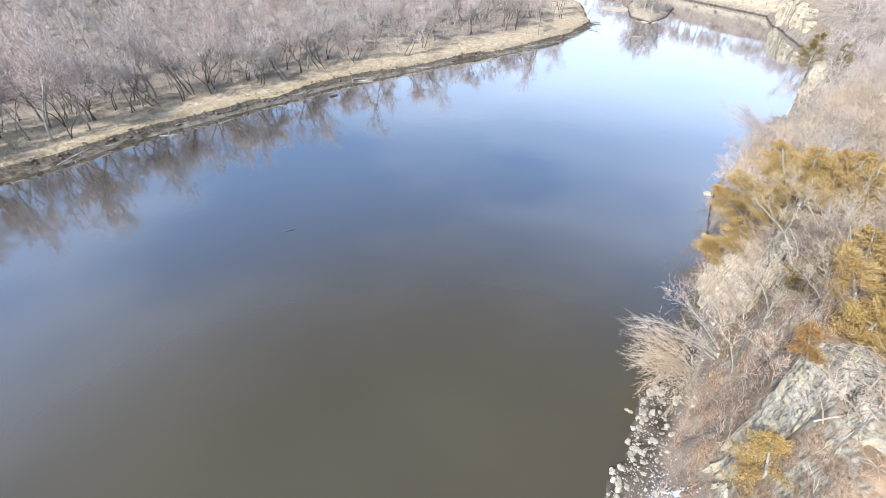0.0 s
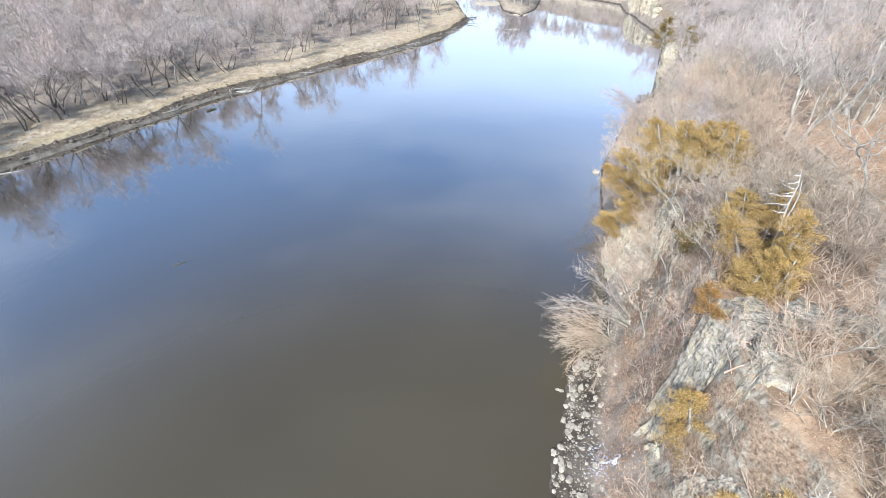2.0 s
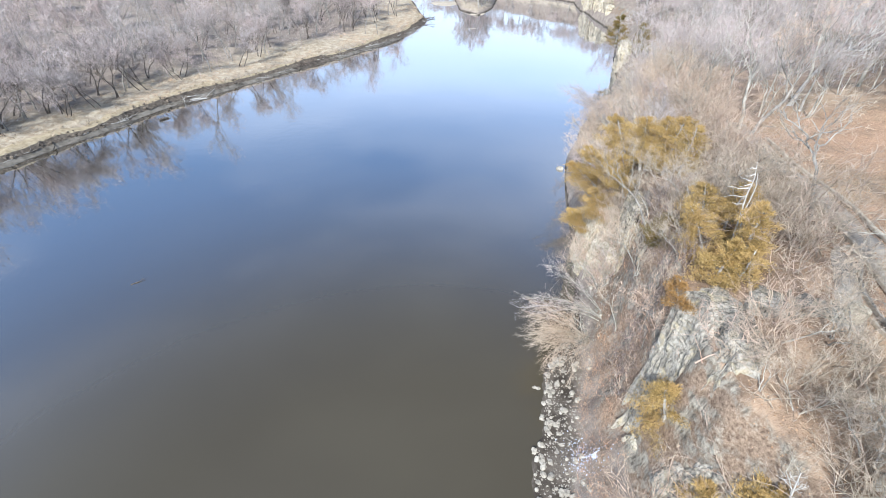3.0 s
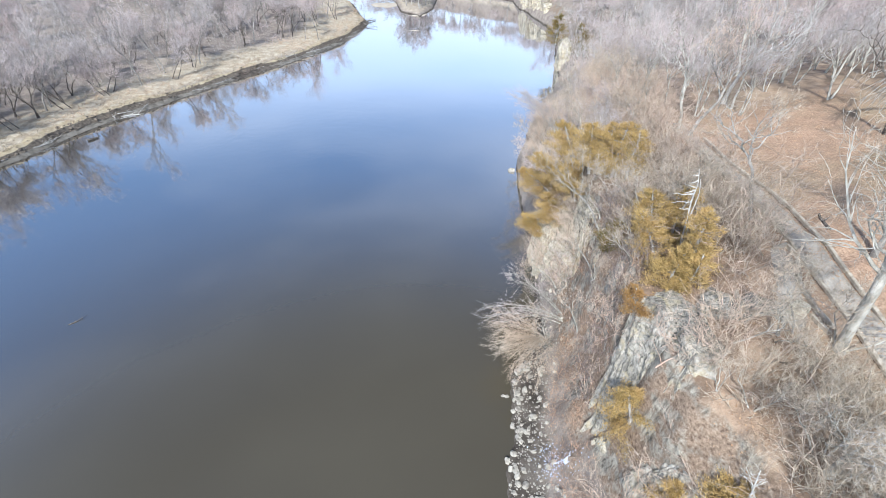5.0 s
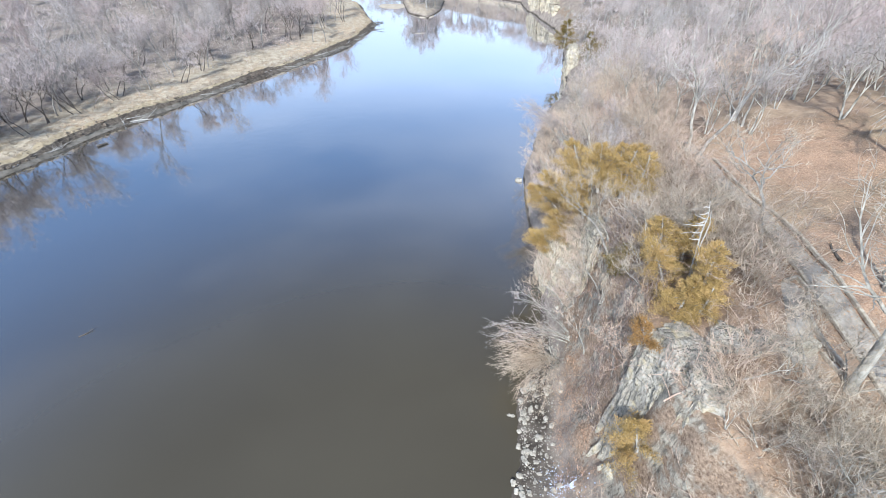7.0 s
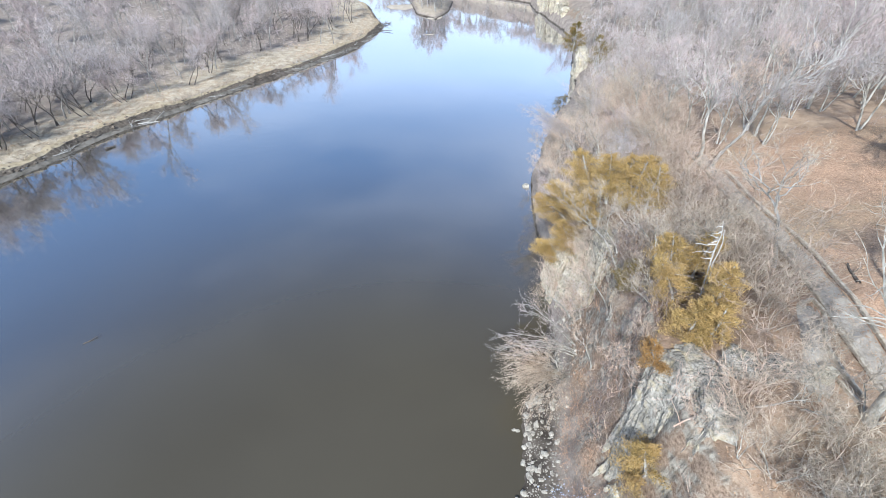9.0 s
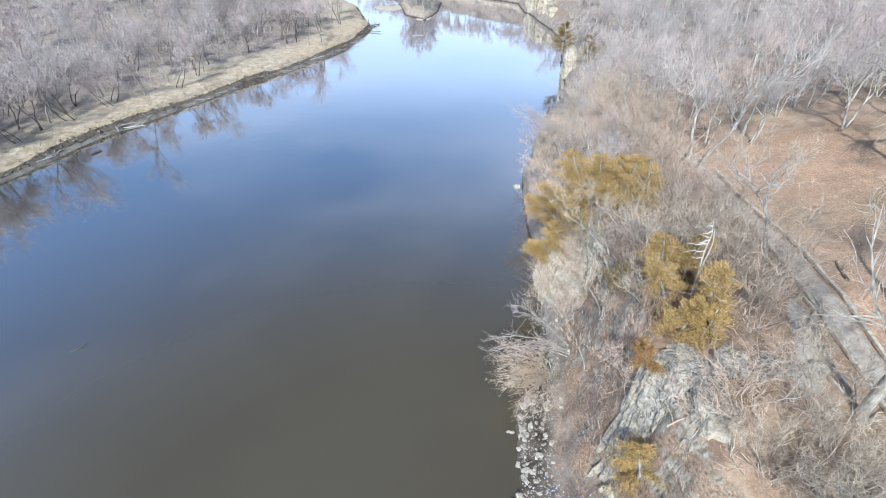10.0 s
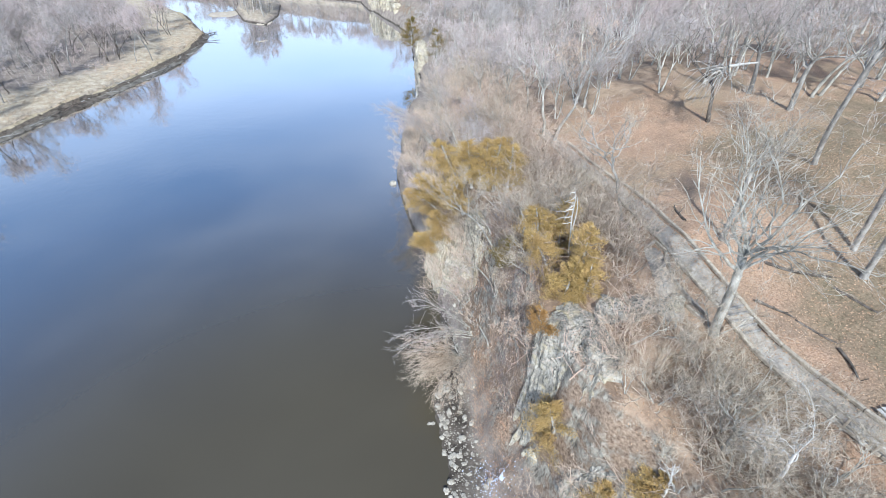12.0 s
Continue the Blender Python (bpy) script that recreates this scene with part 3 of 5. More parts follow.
# woods on the bluff
BLUFF_KINDS = [tree_meshes(500 + k, BARK_LIGHT, TWIG, (6, 3), tall=t, spread=s, levels=3, fork=3, twig_n=2, twig_len=1.0, twig_w=0.021, thick=0.017, stems=st, first=0.4)
               for k, (t, s, st) in enumerate(((11, 0.55, 1), (9, 0.6, 2), (12, 0.5, 1), (8, 0.6, 2)))]


def clear(P):
    return (((P[:, 0] - 40) / 14) ** 2 + ((P[:, 1] - 30) / 15) ** 2 < 1) | ((P[:, 0] > 38) & (P[:, 0] < 58) & (P[:, 1] > 25) & (P[:, 1] < 42))


g3 = np.random.default_rng(13)
bprotos = []
for x, y, z in scatter(176, 20, 100, 30, 150, lambda P, dr, dl, di: (dr > 2.5 + 0.09 * np.clip(P[:, 1] - 60, 0, 50)) & (dr < 60) & ~clear(P) & (P[:, 1] > 46 - 0.25 * (P[:, 0] - 20)), 2.6, g3):
    s, a = g3.uniform(0.55, 0.95), g3.uniform(0, 6.28)
    if len(bprotos) < 4:
        bprotos.append(tree(BLUFF_KINDS[len(bprotos)], x, y, "leafless grey tree in the woods on the bluff", "bluff trees", 1.0, a, "bluff_tree"))
    else:
        copy_thing(bprotos[int(g3.integers(4))], pose(x, y, z - 0.05, g3.uniform(-6, 6), g3.uniform(-6, 6), math.degrees(a)) @ Matrix.Scale(s, 4))
for x, y, z in scatter(56, 46, 115, 0, 62, lambda P, dr, dl, di: ((P[:, 0] - 44) / 14) ** 2 + ((P[:, 1] - 30) / 11) ** 2 > 1, 4.0, g3):
    copy_thing(bprotos[int(g3.integers(4))], pose(x, y, z - 0.05, g3.uniform(-6, 6), g3.uniform(-6, 6), g3.uniform(0, 360)) @ Matrix.Scale(g3.uniform(0.9, 1.4), 4))
woods("bluff_woods", scatter(95, 40, 220, 20, 240, lambda P, dr, dl, di: (dr > 42) & (dr < 140) & (P[:, 1] < 250) & ~clear(P), 4.2, g2), "leafless grey woods stretching over the bluff", g2)


# ---- rock ----
ROCK_TAN = m_rock("tan_sandstone", (0.27, 0.235, 0.18), (0.60, 0.54, 0.43), (0.42, 0.34, 0.21))


def rock_mass(name, x, y, z, size, seed, material, label, turn=0.0, subdiv=5, amp=0.22, boxy=0.55, category="rock", group="", flute=0.0, lean=(0.0, 0.0), taper=0.0):
    bm = bmesh.new()
    bmesh.ops.create_icosphere(bm, subdivisions=subdiv, radius=1.0)
    sz = Vector(size)
    off = Vector((seed * 13.7, seed * 5.1, seed * 9.3))
    for v in bm.verts:
        d = v.co.normalized()
        p = Vector([math.copysign(abs(c) ** boxy, c) * k for c, k in zip(d, sz)])
        f = 1.1 / max(min(sz.x, sz.y), 0.2)
        big = noise.fractal(p * f * 0.45 + off, 1.0, 2.1, 3)
        fine = noise.fractal(Vector((p.x, p.y, p.z * 0.45)) * f * 2.4 + off, 0.7, 2.0, 5)
        ledge = noise.noise(Vector((seed, 0.3, p.z * 1.3 + 0.4 * big)))
        r = min(sz.x, sz.y)
        h = Vector((d.x, d.y, 0.3 * d.z))
        cut = abs(noise.noise(Vector((p.x * 1.9, p.y * 1.9, p.z * 0.16)) + off)) + 0.5 * abs(noise.noise(Vector((p.x * 4.7, p.y * 4.7, p.z * 0.3)) - off))
        v.co = p - h * flute * (0.55 - cut) + h * r * (amp * 1.6 * big + amp * 1.0 * fine + amp * 0.8 * ledge)
    for v in bm.verts:
        k = 1 - taper * v.co.z / sz.z
        v.co = Vector((v.co.x * k + lean[0] * v.co.z, v.co.y * k + lean[1] * v.co.z, v.co.z))
    ob = part(name, bm, material)
    ob.matrix_world = pose(x, y, z, 0, 0, turn)
    return tagged(ob, label, category, group)


SPUR = "tall grey fluted sandstone spur above the stony beach"
rock_mass("rock_spur", 17.35, 20.6, 8.6, (1.35, 2.5, 9.2), 1, ROCK, SPUR, 4, 6, 0.13, 0.4, flute=0.7, lean=(0.055, 0.10), taper=0.25)
rock_mass("rock_outcrop", 18.6, 19.2, 12.6, (1.4, 2.5, 5.4), 18, ROCK, "grey fluted rock face behind the spur", -20, 5, 0.2, 0.45, flute=0.8)
rock_mass("rock_outcrop", 18.6, 16.8, 10.4, (1.3, 2.0, 5.2), 19, ROCK, "grey fluted rock face half hidden in scrub", 20, 5, 0.2, 0.45, flute=0.7)
rock_mass("rock_outcrop", 20.2, 29.2, 10.0, (1.0, 2.2, 5.6), 61, ROCK, "grey rock face at the back of the gully", -30, 5, 0.2, 0.45, flute=0.7)
rock_mass("rock_outcrop", 21.3, 34.4, 9.0, (1.0, 2.6, 5.6), 62, ROCK_TAN, "tan rock face at the back of the gully", -15, 5, 0.2, 0.45, flute=0.7)
rock_mass("rock_outcrop", 21.9, 39.2, 8.4, (1.0, 2.6, 6.2), 63, ROCK_TAN, "tan rock face below the cliff cedars", -10, 5, 0.2, 0.45, flute=0.7)
rock_mass("sandstone_boulder", 16.0, 18.6, 2.8, (0.9, 2.0, 3.4), 3, ROCK_WHITE, "pale yellowish sandstone foot of the bluff", 5, 5, 0.18, 0.5, flute=0.5)
OUT = "dark broken sandstone outcrop on the slope"
for x, y, z, size, seed, turn in ((17.6, 14.0, 8.8, (1.6, 1.8, 3.2), 4, 20), (16.6, 15.6, 6.6, (1.3, 1.5, 3.4), 14, 70), (18.6, 12.6, 12.0, (1.2, 1.3, 1.9), 15, 35), (18.9, 10.4, 11.2, (1.5, 1.6, 3.0), 5, 50)):
    rock_mass("rock_outcrop", x, y, z, size, seed, ROCK, OUT, turn, flute=0.5)
LEDGE = "flat grey sandstone ledge at the edge of the bluff"
for x, y, a, seed in ((19.3, 21.5, 1.5, 6), (20.9, 20.1, 1.5, 16), (22.4, 19.1, 1.1, 17)):
    rock_mass("rock_ledge", x, y, ground_z(x, y) - 0.42, (a * 1.1, a * 0.8, 0.62), seed, ROCK, LEDGE, 140, 5, 0.2, 0.6)
rock_mass("white_cliff", 21.7, 46.6, 3.2, (1.4, 3.2, 4.9), 7, ROCK_WHITE, "pale cream sandstone cliff dropping into the river", -8, 6, 0.16, 0.42, flute=0.6)
rock_mass("white_cliff", 22.2, 43.2, 5.0, (1.2, 2.4, 5.6), 8, ROCK_WHITE, "pale cream sandstone cliff below the cedars", 10, 6, 0.16, 0.42, flute=0.6)
rock_mass("white_cliff", 21.3, 40.6, 3.6, (1.3, 2.6, 4.6), 11, ROCK_WHITE, "pale cream sandstone cliff foot behind the willow", 12, 5, 0.16, flute=0.4)
rock_mass("river_cliff", 59.6, 131.5, 3.2, (1.6, 4.2, 4.6), 9, ROCK_WHITE, "pale sandstone cliff at the river bend", -20)
for i, (xx, yy, hh) in enumerate(((78.6, 193, 6.5), (79.2, 196.2, 8.0), (79.4, 199.4, 9.2), (79.2, 202.6, 8.4), (79.3, 205.8, 10.0), (78.9, 209, 10.6), (78.7, 212.2, 9.4), (78.5, 215.4, 10.2), (78.7, 218.6, 8.0))):
    rock_mass("far_cliff", xx, yy, hh * 0.38, (1.5, 1.75, hh * 0.6), 20 + i, (ROCK_WHITE, ROCK_TAN)[i % 2], "tall pale buttress of the far river cliff", i * 17, 4, 0.26, 0.38, flute=0.9, group="far cliff buttresses")

# stones on the beach
STONES = []
for k in range(6):
    ob = rock_mass("boulder", 0, 0, 0, (1.0, 0.8, 0.6), 40 + k, STONE, "pale grey angular stone on the muddy beach", 0, 2, 0.45, 0.55, "stone", "beach stones")
    STONES.append(ob)
g4 = np.random.default_rng(14)
spots = scatter(300, 2, 22, -2, 41, lambda P, dr, dl, di: (dr > 0.05) & (dr < 0.4 + 3.8 * g4.random(len(P)) ** 1.15) & (P[:, 1] > 8), 0.22, g4)
for k, (x, y, z) in enumerate(spots):
    s = 0.07 + 0.25 * g4.random() ** 2.4
    m = pose(x, y, max(z, 0) + 0.25 * s, g4.uniform(-15, 15), g4.uniform(-15, 15), g4.uniform(0, 360)) @ Matrix.Scale(s, 4)
    if k < 6:
        STONES[k].matrix_world = m
    else:
        c = STONES[k % 6].copy()
        scene.collection.objects.link(c)
        c.matrix_world = m
for x, y, s in ((11.0, 28.9, 0.2), (11.35, 28.75, 0.22), (26.3, 73.5, 0.6), (10.9, 25.6, 0.3), (11.5, 24.9, 0.36), (11.0, 24.4, 0.3), (11.9, 24.6, 0.3), (12.6, 30.2, 0.34), (13.3, 31.2, 0.5), (13.9, 31.6, 0.5), (14.3, 31.4, 0.4), (12.2, 28.3, 0.28), (11.9, 27.2, 0.25), (9.9, 21.4, 0.3)):
    c = STONES[int(g4.integers(6))].copy()
    scene.collection.objects.link(c)
    c.matrix_world = pose(x, y, max(ground_z(x, y), 0) + 0.12 * s, 5, 8, g4.uniform(0, 360)) @ Matrix.Scale(s, 4)
peb = []
ico = bmesh.new()
bmesh.ops.create_icosphere(ico, subdivisions=1, radius=1.0)
PV, PF = np.array([v.co[:] for v in ico.verts]) * (1, 0.8, 0.6), np.array([[v.index for v in f.verts] for f in ico.faces])
ico.free()
for x, y, z in scatter(1500, 2, 22, -2, 41, lambda P, dr, dl, di: (dr > 0.1) & (dr < 1.5 + 3.0 * g4.random(len(P))) & (P[:, 1] > 8), 0.08, g4):
    peb.append((placed(PV * g4.uniform(0.75, 1.25, PV.shape), x, y, max(z, 0.01), 0.035 + 0.10 * g4.random() ** 1.5, g4.uniform(0, 6)), PF))
tagged(new("beach_rubble", mesh_np("beach_rubble", *joined(peb), STONE)), "small pale rubble strewn over the dark muddy beach", "stones", kind="stuff")


# ---- brush ----
def shrub(seed, stems, spread=0.5, thick=0.011, twig=0.0036, arms=2, fine=2, rise=1.0):
    """A leafless bush about one metre high: arching stems, curving side shoots and fine twigs."""
    g = np.random.default_rng(seed)
    B, S = [], []
    for _ in range(stems):
        p = g.normal(0, 0.07, 3) * (1, 1, 0)
        d = unit(np.array([*g.normal(0, spread, 2), rise]))
        r = thick * g.uniform(0.7, 1.15)
        for i in range(5):
            q = p + d * g.uniform(0.18, 0.27)
            B.append((*p, *q, r, r * 0.78))
            p, r = q, r * 0.78
            for _ in range(arms if i else 0):
                e = unit(d + g.normal(0, 0.75, 3) * (1, 1, 0.6))
                a, w = p, max(r * 0.6, twig)
                for _ in range(3):
                    c = a + e * g.uniform(0.08, 0.15)
                    B.append((*a, *c, w, w * 0.75))
                    a, w = c, w * 0.75
                    for _ in range(fine):
                        S.append((*a, *(a + unit(e + g.normal(0, 0.6, 3)) * g.uniform(0.07, 0.18)), twig * 0.5))
                    e = unit(e + g.normal(0, 0.28, 3) + np.array([0, 0, 0.08]))
            d = unit(d + g.normal(0, 0.24, 3) + np.array([0, 0, -0.04]))
    return joined([ribbons(B, g), spikes(S, g)])


WAY = np.array([(33.6, 46), (32.2, 41), (30.1, 32.9), (29.2, 26.5), (27.9, 23), (27.3, 19.8), (26.5, 15.5), (25.6, 10.7), (25.2, 7.6), (24, -3)], float)
CEDARS = np.array([(23.8, 40.0), (24.6, 38.2), (23.1, 43.0), (22.0, 45.2), (20.5, 46.2), (21.9, 29.4), (20.9, 24.2), (19.2, 24.0), (21.2, 26.8), (15.9, 18.3), (22.8, 18.4), (17.0, 21.8), (20.8, 26.2), (17.2, 11.8)], float)


def open_ground(P):
    """Clear of the path, the lookout and the cedars."""
    ok = np.abs(signed(P, WAY, WAY[:3])) > 1.9
    for c in CEDARS:
        ok &= ((P - c - (-0.5, -1.0)) ** 2).sum(1) > 3.4
    for c in ((20.0, 21.0), (21.6, 19.8), (23.0, 18.9), (24.3, 20.0), (25.3, 21.4), (17.4, 13.6), (16.5, 15.2), (18.5, 12.2), (18.4, 16.4), (23.6, 17.6), (22.6, 18.2), (24.6, 18.6), (24.0, 16.6), (25.9, 22.4)):
        ok &= ((P - np.array(c)) ** 2).sum(1) > 1.1
    return ok


SHRUBS = [shrub(700 + k, 3 + k % 2) for k in range(8)]
SHRUBS_THIN = [shrub(780 + k, 2 + k % 2, 0.6, 0.010, 0.0048, 1, 2) for k in range(8)]


def brush(name, spots, mat, label, gen, lo, hi, category="brush"):
    A = []
    spots = np.array(spots)
    thin = (spots[:, 0] > 18.3) & (spots[:, 1] < 19) & (gen.random(len(spots)) > 0.68)
    for x, y, z in spots[open_ground(spots[:, :2]) & ~thin]:
        V, F = SHRUBS[int(gen.integers(8))]
        A.append((placed(V, x, y, z - 0.05, gen.uniform(lo, hi), gen.uniform(0, 6.3), gen.normal(0, 0.12, 2)), F))
    V, F = joined(A)
    return tagged(new(name, mesh_np(name, V, F, mat)), label, category, kind="stuff")


g5 = np.random.default_rng(15)
slope = lambda lo, hi: (lambda P, dr, dl, di: (dr > lo) & (dr < hi) & (np.hypot(P[:, 0] - 17.9, (P[:, 1] - 20.5) * 0.8) > 1.8))
brush("slope_brush", scatter(480, 8, 34, 2, 62, slope(5.0, 15), 0.42, g5), TWIG_TAN, "tangled tan leafless brush clinging to the bluff", g5, 1.5, 3.6)
brush("grey_brush", scatter(420, 8, 44, 2, 62, slope(6.0, 13), 0.5, g5), TWIG_WARM, "tangled dun leafless brush on the edge of the bluff", g5, 1.8, 4.2)
brush("cliff_brush", scatter(290, 14, 34, 27, 84, lambda P, dr, dl, di: (dr > 0.5) & (dr < 7) & (dr > 40 - P[:, 1]) & (P[:, 1] < 70), 0.4, g5), TWIG, "pale scrub hanging over the river cliff", g5, 1.3, 3.2)
brush("near_brush", scatter(230, 15, 25, 2, 20.5, lambda P, dr, dl, di: (dr > 6.5) & (dr < 17) & (np.hypot(P[:, 0] - 17.9, (P[:, 1] - 20.5) * 0.8) > 1.5), 0.4, g5), TWIG_TAN, "dense pale crooked brush over the leafy slope", g5, 1.6, 3.4)
# twigs darker than the other brush: the gully's shade is in their colour
brush("gully_brush", scatter(150, 12, 21, 22.5, 34, lambda P, dr, dl, di: (dr > 5.2) & (dr < 9) & (np.hypot(P[:, 0] - 17.8, P[:, 1] - 21.2) > 2.4), 0.4, g5), m_twig("shade_toned_twigs", (0.10, 0.085, 0.078), (0.40, 0.34, 0.31)), "mauve-grey scrub filling the gully, its colour darkened for shade", g5, 1.4, 3.0)
A = []
for _ in range(260):
    y, z = g5.uniform(38.6, 47.5), g5.uniform(2.0, 12.5)
    x = 19.5 + 0.12 * z + 0.05 * (47 - y) + abs(g5.normal(0, 0.4)) + (1.6 if z > 6 and y > 44.5 else 0)
    V, F = SHRUBS[int(g5.integers(8))]
    A.append((placed(V, x, y, z, g5.uniform(1.0, 2.0), g5.uniform(0, 6.3), (-0.35 + g5.normal(0, 0.2), g5.normal(-0.1, 0.2))), F))
tagged(new("cliff_scrub", mesh_np("cliff_scrub", *joined(A), m_twig("bleached_stems", (0.36, 0.31, 0.25), (0.78, 0.69, 0.57)))), "bleached dry scrub clinging to the pale cliff face", "brush", kind="stuff")
SHRUBS = SHRUBS_THIN
brush("russet_brush", scatter(760, 8, 24, 10, 42, lambda P, dr, dl, di: (dr > 3.3) & (dr < 7.0), 0.22, g5), TWIG_RED, "russet bramble thicket between beach and bluff", g5, 0.6, 1.5)
brush("woods_brush", scatter(240, 20, 90, 40, 150, lambda P, dr, dl, di: (dr > 3.5) & (dr < 40) & ~clear(P), 1.0, g5), TWIG, "grey undergrowth below the bluff woods", g5, 1.3, 2.8)
brush("bend_brush", scatter(115, 60, 120, 140, 245, lambda P, dr, dl, di: (dr > 1.5) & (dr < 24), 1.2, g5), TWIG, "grey undergrowth above the river bend", g5, 2.5, 5.5)
brush("far_brush", scatter(170, -40, 125, 222, 350, lambda P, dr, dl, di: (dr > 2.0) & (dr < 30) & (P[:, 1] > 226), 1.6, g5), TWIG, "hazy grey undergrowth beyond the river bend", g5, 2.5, 4.5)
SHRUBS = [shrub(760 + k, 1, 0.25, 0.009, 0.0046, 2, 2) for k in range(8)]
brush("bank_saplings", scatter(640, -170, 10, 30, 225, lambda P, dr, dl, di: (dl > 9 + 5 * vnoise(P[:, 0], P[:, 1], 11)) & (dl < 46), 1.0, g5), TWIG, "thin grey saplings crowding the floodplain woods", g5, 3.0, 6.5)
brush("edge_saplings", scatter(150, 21, 29, 18, 42, lambda P, dr, dl, di: (dr > 7.0) & (P[:, 0] < 28.5) & (P[:, 1] > 21), 0.6, g5), TWIG_WARM, "thin upright grey saplings crowding the bluff edge", g5, 2.4, 5.0)
brush("island_saplings", scatter(60, 20, 48, 203, 268, lambda P, dr, dl, di: di > 2.0, 0.8, g5), TWIG, "thin grey willow saplings on the river island", g5, 2.0, 4.5)

# the undercut edge of the low bank
line = SHORE_L[1:17]
seg = np.r_[0, np.cumsum(np.linalg.norm(np.diff(line, axis=0), axis=1))]
t = np.arange(0, seg[-1], 0.45)
Q = np.stack([np.interp(t, seg, line[:, i]) for i in (0, 1)], 1)
Q = np.stack([np.convolve(np.pad(Q[:, i], 5, mode="edge"), np.ones(11) / 11, "valid") for i in (0, 1)], 1)
T = np.gradient(Q, axis=0)
T /= np.linalg.norm(T, axis=1, keepdims=True)
inland = np.stack([-T[:, 1], T[:, 0]], 1)
SHORE_LINE, SHORE_IN = Q, inland
rag = 0.45 * fbm(Q[:, 0], Q[:, 1], 9.0, 5)
dip = 1 - 0.3 * np.clip(1.6 * fbm(Q[:, 0] + 50, Q[:, 1], 9.0, 3), 0, 1)
prof = ((-0.5, -0.15, 0.4), (0.1, 0.14, 0.5), (0.5, 0.3, 0.7), (0.8, 0.45, 0.9), (1.05, 0.7, 1.0), (1.25, 1.05, 1.1), (1.5, 1.4, 1.2), (1.9, 1.65, 1.2), (2.5, 1.8, 1.0), (3.4, 1.85, 0.7), (4.6, 1.5, 0.4))
rows = []
for j, (o, z, k) in enumerate(prof):
    off = o + k * rag + 0.1 * fbm(Q[:, 0] + 9 * j, Q[:, 1], 0.9, 2)
    q = Q + inland * off[:, None]
    rows.append(np.stack([q[:, 0], q[:, 1], (z * dip if z > 0.6 else z) + min(0.12, 0.1 * abs(z)) * fbm(q[:, 0], q[:, 1] + 7 * j, 1.2, 2)], 1))
V = np.stack(rows, 1).reshape(-1, 3)
m = len(prof)
i = np.arange(len(V)).reshape(-1, m)
F = np.stack([i[:-1, :-1], i[:-1, 1:], i[1:, 1:], i[1:, :-1]], -1)
idx = np.broadcast_to(np.array([0, 0, 0, 1, 1, 1, 2, 2, 2, 2]), F.shape[:2]).reshape(-1)
SILT = m_plain("river_silt", (0.09, 0.08, 0.066), (0.29, 0.265, 0.225), 0.6, 0.8, 0.6, 0.06)
EARTH = m_plain("bank_earth", (0.07, 0.057, 0.046), (0.25, 0.21, 0.165), 2.2, 0.95, 0.8, 0.08)
TURF = m_plain("matted_grass", (0.30, 0.24, 0.15), (0.56, 0.48, 0.34), 1.2, 0.95, 0.8, 0.06)
tagged(new("bank_edge", mesh_np("bank_edge", V, F.reshape(-1, 4), [SILT, EARTH, TURF], idx, smooth=True)), "grey silt shelf and dark eroded bank topped by dead grass", "river bank", kind="structure")
SHRUBS = [shrub(790 + k, 3, 1.3, 0.04, 0.022, 1, 1, 0.5) for k in range(8)]
brush("bank_tangle", scatter(240, -140, 12, 30, 232, lambda P, dr, dl, di: (dl > 0.9) & (dl < 2.4), 0.3, g5), m_twig("root_tangle", (0.06, 0.05, 0.042), (0.30, 0.265, 0.225)), "dark tangled roots and stems along the eroded bank", g5, 0.8, 1.5)

clods = []
for _ in range(460):
    k = int(g5.integers(len(Q)))
    u = g5.random()
    p = Q[k] + inland[k] * (0.9 + 1.1 * u + rag[k] + g5.normal(0, 0.12))
    clods.append((placed(PV * g5.uniform(0.6, 1.4, PV.shape), *p, (0.62 + 1.0 * u) * dip[k], 0.16 + 0.34 * g5.random() ** 2, g5.uniform(0, 6)), PF))
tagged(new("bank_clods", mesh_np("bank_clods", *joined(clods), EARTH)), "dark slumped clods of earth along the eroded bank", "earth", kind="stuff")

# dead grass on the low bank
A = []
for x, y, z in scatter(2600, -140, 12, 35, 215, lambda P, dr, dl, di: (dl > 1.5) & (dl < 3 + 15 * g5.random(len(P)) ** 1.5), 0.3, g5):
    n = 7
    p = np.array([x, y, max(z, 1.55) - 0.05]) + g5.normal(0, 0.18, (n, 3)) * (1, 1, 0)
    q = p + np.stack([g5.normal(0, 0.33, n), g5.normal(0, 0.33, n), g5.uniform(0.15, 0.6, n)], 1)
    A.append(np.concatenate([p, q, np.full((n, 1), 0.05)], 1))
tagged(new("bank_grass", mesh_np("bank_grass", *spikes(np.concatenate(A), g5), DRY_GRASS)), "tufts of dead straw-coloured grass on the low bank", "grass", kind="stuff")

# fallen leaves on the heights
n = 50000
lx, ly = 17 + 34 * g5.random(n) ** 0.8, g5.uniform(4, 46, n)
lz, ldr, _, _ = height(lx, ly)
ok = ldr > 6.5
lx, ly, lz = lx[ok], ly[ok], lz[ok] + 0.03 + 0.07 * (np.abs(signed(np.stack([lx[ok], ly[ok]], 1), WAY, WAY[:3])) < 0.95)
c = np.stack([lx, ly, lz], 1)
u = g5.normal(size=c.shape) * (1, 1, 0.35)
u /= np.linalg.norm(u, axis=1, keepdims=True)
v = np.cross(u, np.array([0, 0, 1.0]) + g5.normal(0, 0.3, c.shape))
